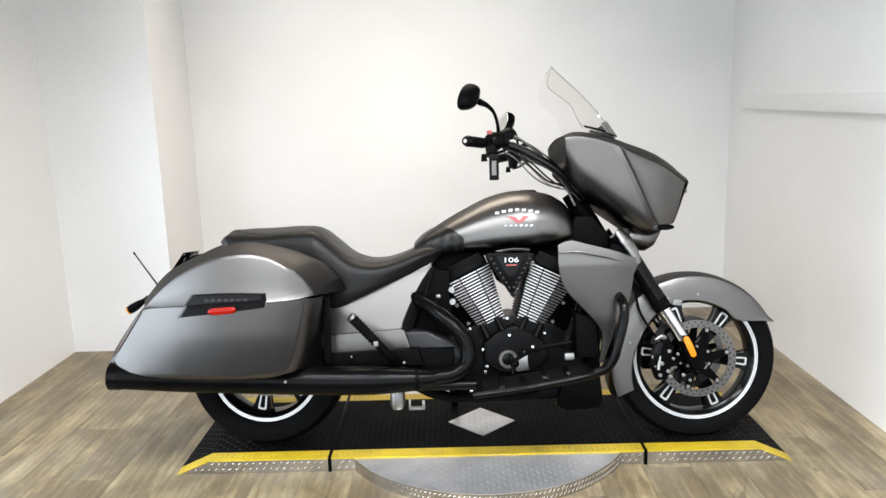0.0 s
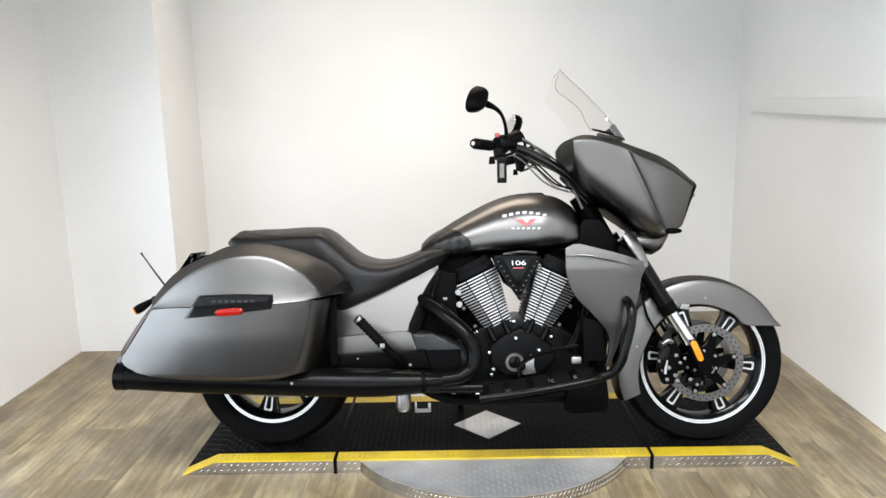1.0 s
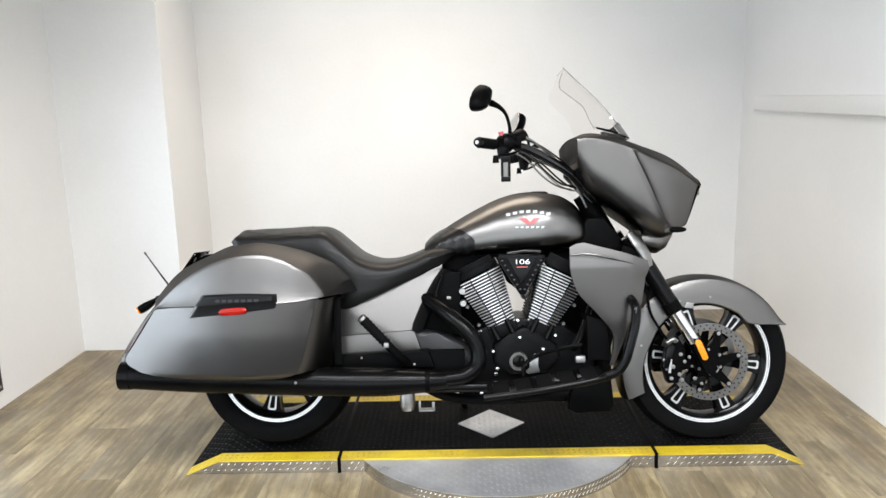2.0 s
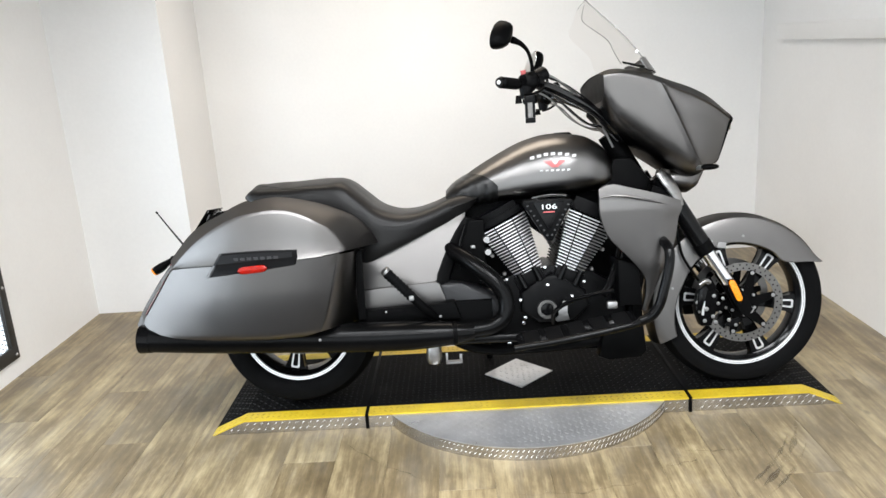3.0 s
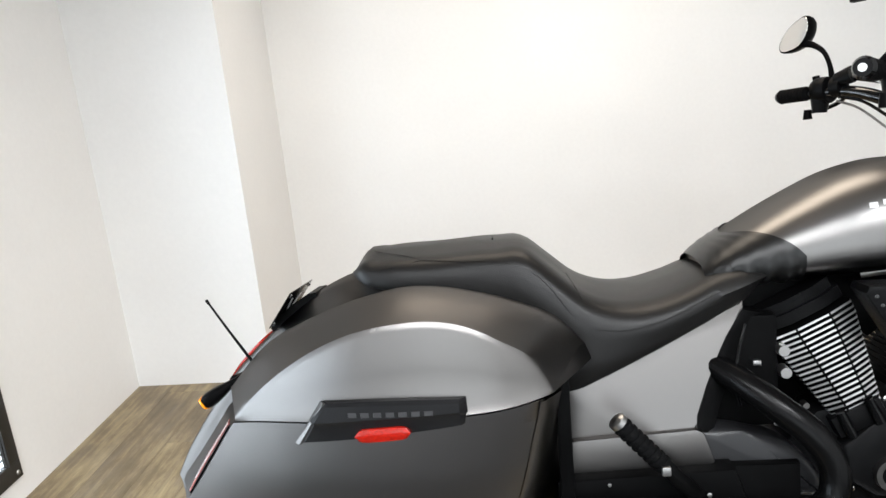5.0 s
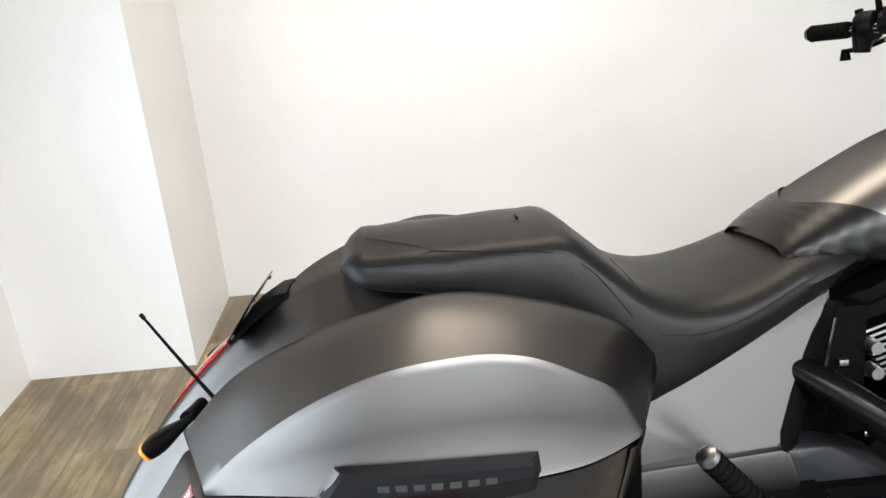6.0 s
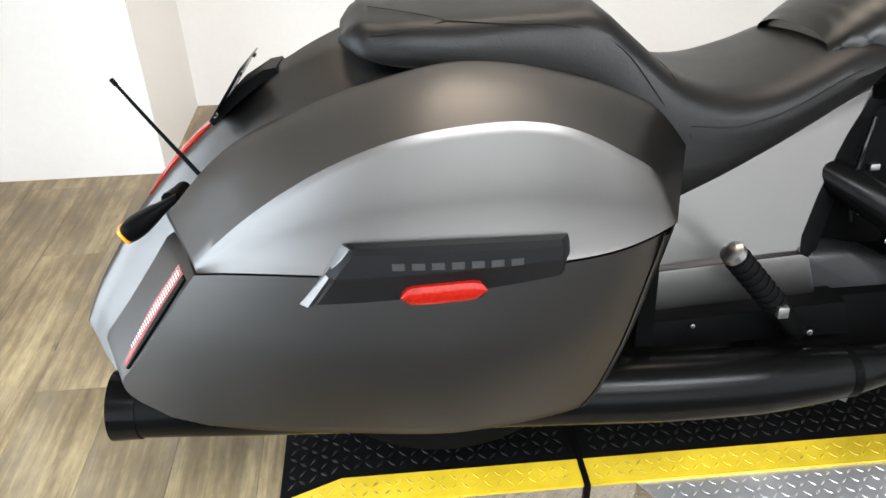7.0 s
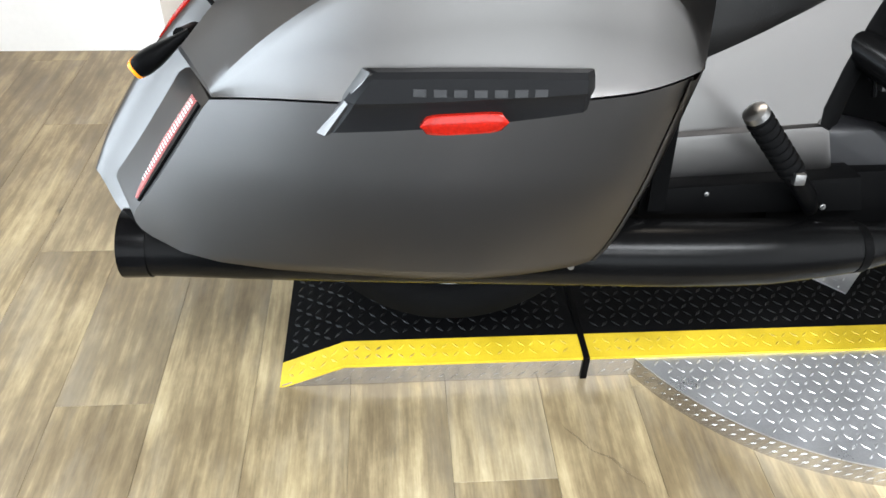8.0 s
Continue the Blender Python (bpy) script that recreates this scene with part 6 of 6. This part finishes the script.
part("brake_pedal", tube([(0.34, -0.24, 0.300), (0.345, -0.26, 0.345), (0.40, -0.29, 0.385), (0.48, -0.31, 0.408), (0.54, -0.32, 0.418)], [0.010, 0.011, 0.011, 0.010, 0.012], 12, flat=0.7), GLOSS, bike, "glossy black brake pedal")
part("pedal_pad", box(0.515, 0.55, -0.325, -0.30, 0.356, 0.382, 0.006), STEEL, bike, "silver brake fluid reservoir")
part("frame_rail", tube([(0.70, -0.13, 0.62), (0.66, -0.14, 0.40), (0.60, -0.15, 0.24), (0.45, -0.16, 0.205), (0.10, -0.16, 0.20), (-0.08, -0.15, 0.28)], 0.019, 14), BLACK, bike)
part("radiator", box(0.63, 0.67, -0.17, 0.17, 0.28, 0.62, 0.006), BLACK, bike)
part("shield_lining", prism([(0.56, 0.36), (0.56, 0.52), (0.63, 0.50), (0.64, 0.36)], -0.30, -0.16, 0.01), BLACK, bike)
part("skid_plate", prism([(0.16, 0.175), (0.56, 0.175), (0.575, 0.21), (0.56, 0.25), (0.16, 0.25)], -0.14, 0.14, 0.01), BLACK, bike)
for bx in (0.19, 0.26, 0.45):
    part("skid_bolt", bolt(bx, -0.141, 0.21, 0.008), CHROME, bike)
part("horn_bracket", prism([(0.50, 0.165), (0.52, 0.26), (0.66, 0.28), (0.67, 0.18), (0.65, 0.155), (0.53, 0.15)], -0.22, -0.15, 0.012), BLACK, bike)
part("drain_plug", tube([(-0.088, -0.145, 0.235), (-0.088, -0.145, 0.175), (-0.088, -0.145, 0.155)], [0.027, 0.029, 0.022], 18, 2), STEEL, bike, "silver drain boss")
part("stand_bracket", merged(box(-0.046, -0.038, -0.155, -0.150, 0.150, 0.192, 0.001), box(0.004, 0.014, -0.155, -0.150, 0.156, 0.186, 0.001), box(-0.038, 0.004, -0.155, -0.150, 0.150, 0.157, 0.001), box(-0.046, 0.014, -0.150, -0.110, 0.150, 0.154, 0.001)), STEEL, bike, "bright bent bracket")
part("side_stand", tube([(0.10, 0.18, 0.25), (0.12, 0.28, 0.10), (0.14, 0.352, -0.052)], 0.013, 12, 2), BLACK, bike, "black side stand")
part("drive_belt", prism([(-0.62, 0.40), (0.0, 0.40), (0.0, 0.38), (-0.62, 0.22)], 0.11, 0.13), RUBBER, bike)
# printed tank badge: a red winged shape between two rows of white bars
def on_tank(x, z, off=0.001):
    r = tank_ring(x, off, 96)
    lo = sorted((p for p in r if p[1] < 0), key=lambda p: abs(p[2] - z))[:2]
    a, b = lo
    t = (z - a[2]) / (b[2] - a[2]) if abs(b[2] - a[2]) > 1e-6 else 0
    return (x, a[1] + (b[1] - a[1]) * t, z)


def tank_patch(name, corners, mat):
    bm = bmesh.new()
    n = 6
    g = [[bm.verts.new(on_tank(*(Vector(corners[0]).lerp(Vector(corners[1]), i / n).lerp(Vector(corners[3]).lerp(Vector(corners[2]), i / n), j / 3)), 0.0028)) for j in range(4)] for i in range(n + 1)]
    for i in range(n):
        for j in range(3):
            bm.faces.new((g[i][j], g[i + 1][j], g[i + 1][j + 1], g[i][j + 1]))
    return part(name, bm, mat, tank)


for i in range(7):
    x = 0.293 + i * 0.0245
    zc = 0.872 + 0.012 * math.sin(math.pi * (i + 0.3) / 6.6)
    tank_patch("badge_letter_bar", [(x, zc), (x + 0.015, zc + 0.001), (x + 0.016, zc + 0.011), (x + 0.001, zc + 0.010)], WHITE)
for i in range(6):
    x = 0.325 + i * 0.019
    tank_patch("badge_small_bar", [(x, 0.830 - 0.001 * i), (x + 0.011, 0.830), (x + 0.011, 0.835), (x, 0.835)], WHITE)
tank_patch("badge_wing", [(0.338, 0.866), (0.368, 0.866), (0.384, 0.842), (0.368, 0.842)], REDPRINT)
tank_patch("badge_wing", [(0.392, 0.866), (0.420, 0.866), (0.388, 0.842), (0.375, 0.842)], REDPRINT)

# ---- the floor of planks ----
floor = structure("floor", box(XL - 0.15, XR + 0.15, YN - 0.15, YB + 0.15, -0.12, -0.002), JOINT, "pale grey-brown oak plank flooring", "floor")
PW, PL, YS = 0.18, 1.22, 2.15
# dark floor added out of view, so low reflections in the paint stay dark
structure("floor_dark_helper", box(XL, XR, YN, YS - 0.001, -0.002, 0.0), OUTER, "unseen dark grey floor added to darken reflections", "floor")
shapes = {}


def plank_mesh(length):
    k = round(length, 3)
    if k not in shapes:
        bm = box(0.0002, PW - 0.0002, 0.0002, k - 0.0002, -0.008, 0.0, 0.0006, 1)
        me = bpy.data.meshes.new("plank")
        bm.to_mesh(me)
        bm.free()
        me.materials.append(WOOD)
        shapes[k] = me
    return shapes[k]


x, row = XL - 0.02, 0
while x < XR:
    y = YS - PL * (0.0, 0.37, 0.71, 0.18, 0.55, 0.88)[row % 6]
    while y < YB:
        a, b_ = max(y, YS), min(y + PL, YB)
        if b_ - a > 0.02:
            p = new("plank", plank_mesh(b_ - a))
            p.parent = floor
            p.location = (x, a, 0)
        y += PL
    x += PW
    row += 1


# old scuffs on the planks: arcs worn round the turntable
SCUFF = material("dark_scuff", (0.06, 0.05, 0.038), 0.6, 0.0, 0.3, 30, 200)
scuff_nodes = SCUFF.node_tree.nodes
fade, co, ramp_ = scuff_nodes.new("ShaderNodeTexNoise"), scuff_nodes.new("ShaderNodeTexCoord"), scuff_nodes.new("ShaderNodeMapRange")
fade.inputs["Scale"].default_value, fade.inputs["Detail"].default_value = 6, 4
ramp_.inputs["From Min"].default_value, ramp_.inputs["From Max"].default_value, ramp_.inputs["To Max"].default_value = 0.36, 0.72, 0.38
SCUFF.node_tree.links.new(co.outputs["Object"], fade.inputs["Vector"])
SCUFF.node_tree.links.new(fade.outputs[0], ramp_.inputs[0])
SCUFF.node_tree.links.new(ramp_.outputs[0], scuff_nodes["Principled BSDF"].inputs["Alpha"])


def scuff(a0, a1, r0, r1, wide, wob):
    """A thin worn arc round the turntable's centre, degrees a0 to a1."""
    bm = bmesh.new()
    rows = []
    n = 40
    for i in range(n + 1):
        k = i / n
        a = radians(a0 + (a1 - a0) * k)
        r = r0 + (r1 - r0) * k + wob * (math.sin(17 * k) + 0.6 * math.sin(41 * k + 1))
        w = wide * (0.25 + math.sin(math.pi * k)) * (0.7 + 0.3 * math.sin(29 * k))
        rows.append([bm.verts.new((0.243 + q * math.cos(a), 3.03 + q * math.sin(a), 0.0006)) for q in (r - w, r + w)])
    for p, q in zip(rows, rows[1:]):
        bm.faces.new((p[0], p[1], q[1], q[0]))
    part("scuff_mark", bm, SCUFF, floor)


for spec_ in ((263, 297, 0.775, 0.80, 0.004, 0.006), (300, 310, 0.768, 0.815, 0.005, 0.004), (311, 320, 0.752, 0.90, 0.003, 0.004), (212, 246, 0.773, 0.755, 0.003, 0.005),
              (305, 337, 1.04, 1.016, 0.011, 0.0), (306, 330, 1.004, 0.998, 0.007, 0.0), (308, 328, 1.072, 1.06, 0.006, 0.0)):
    scuff(*spec_)
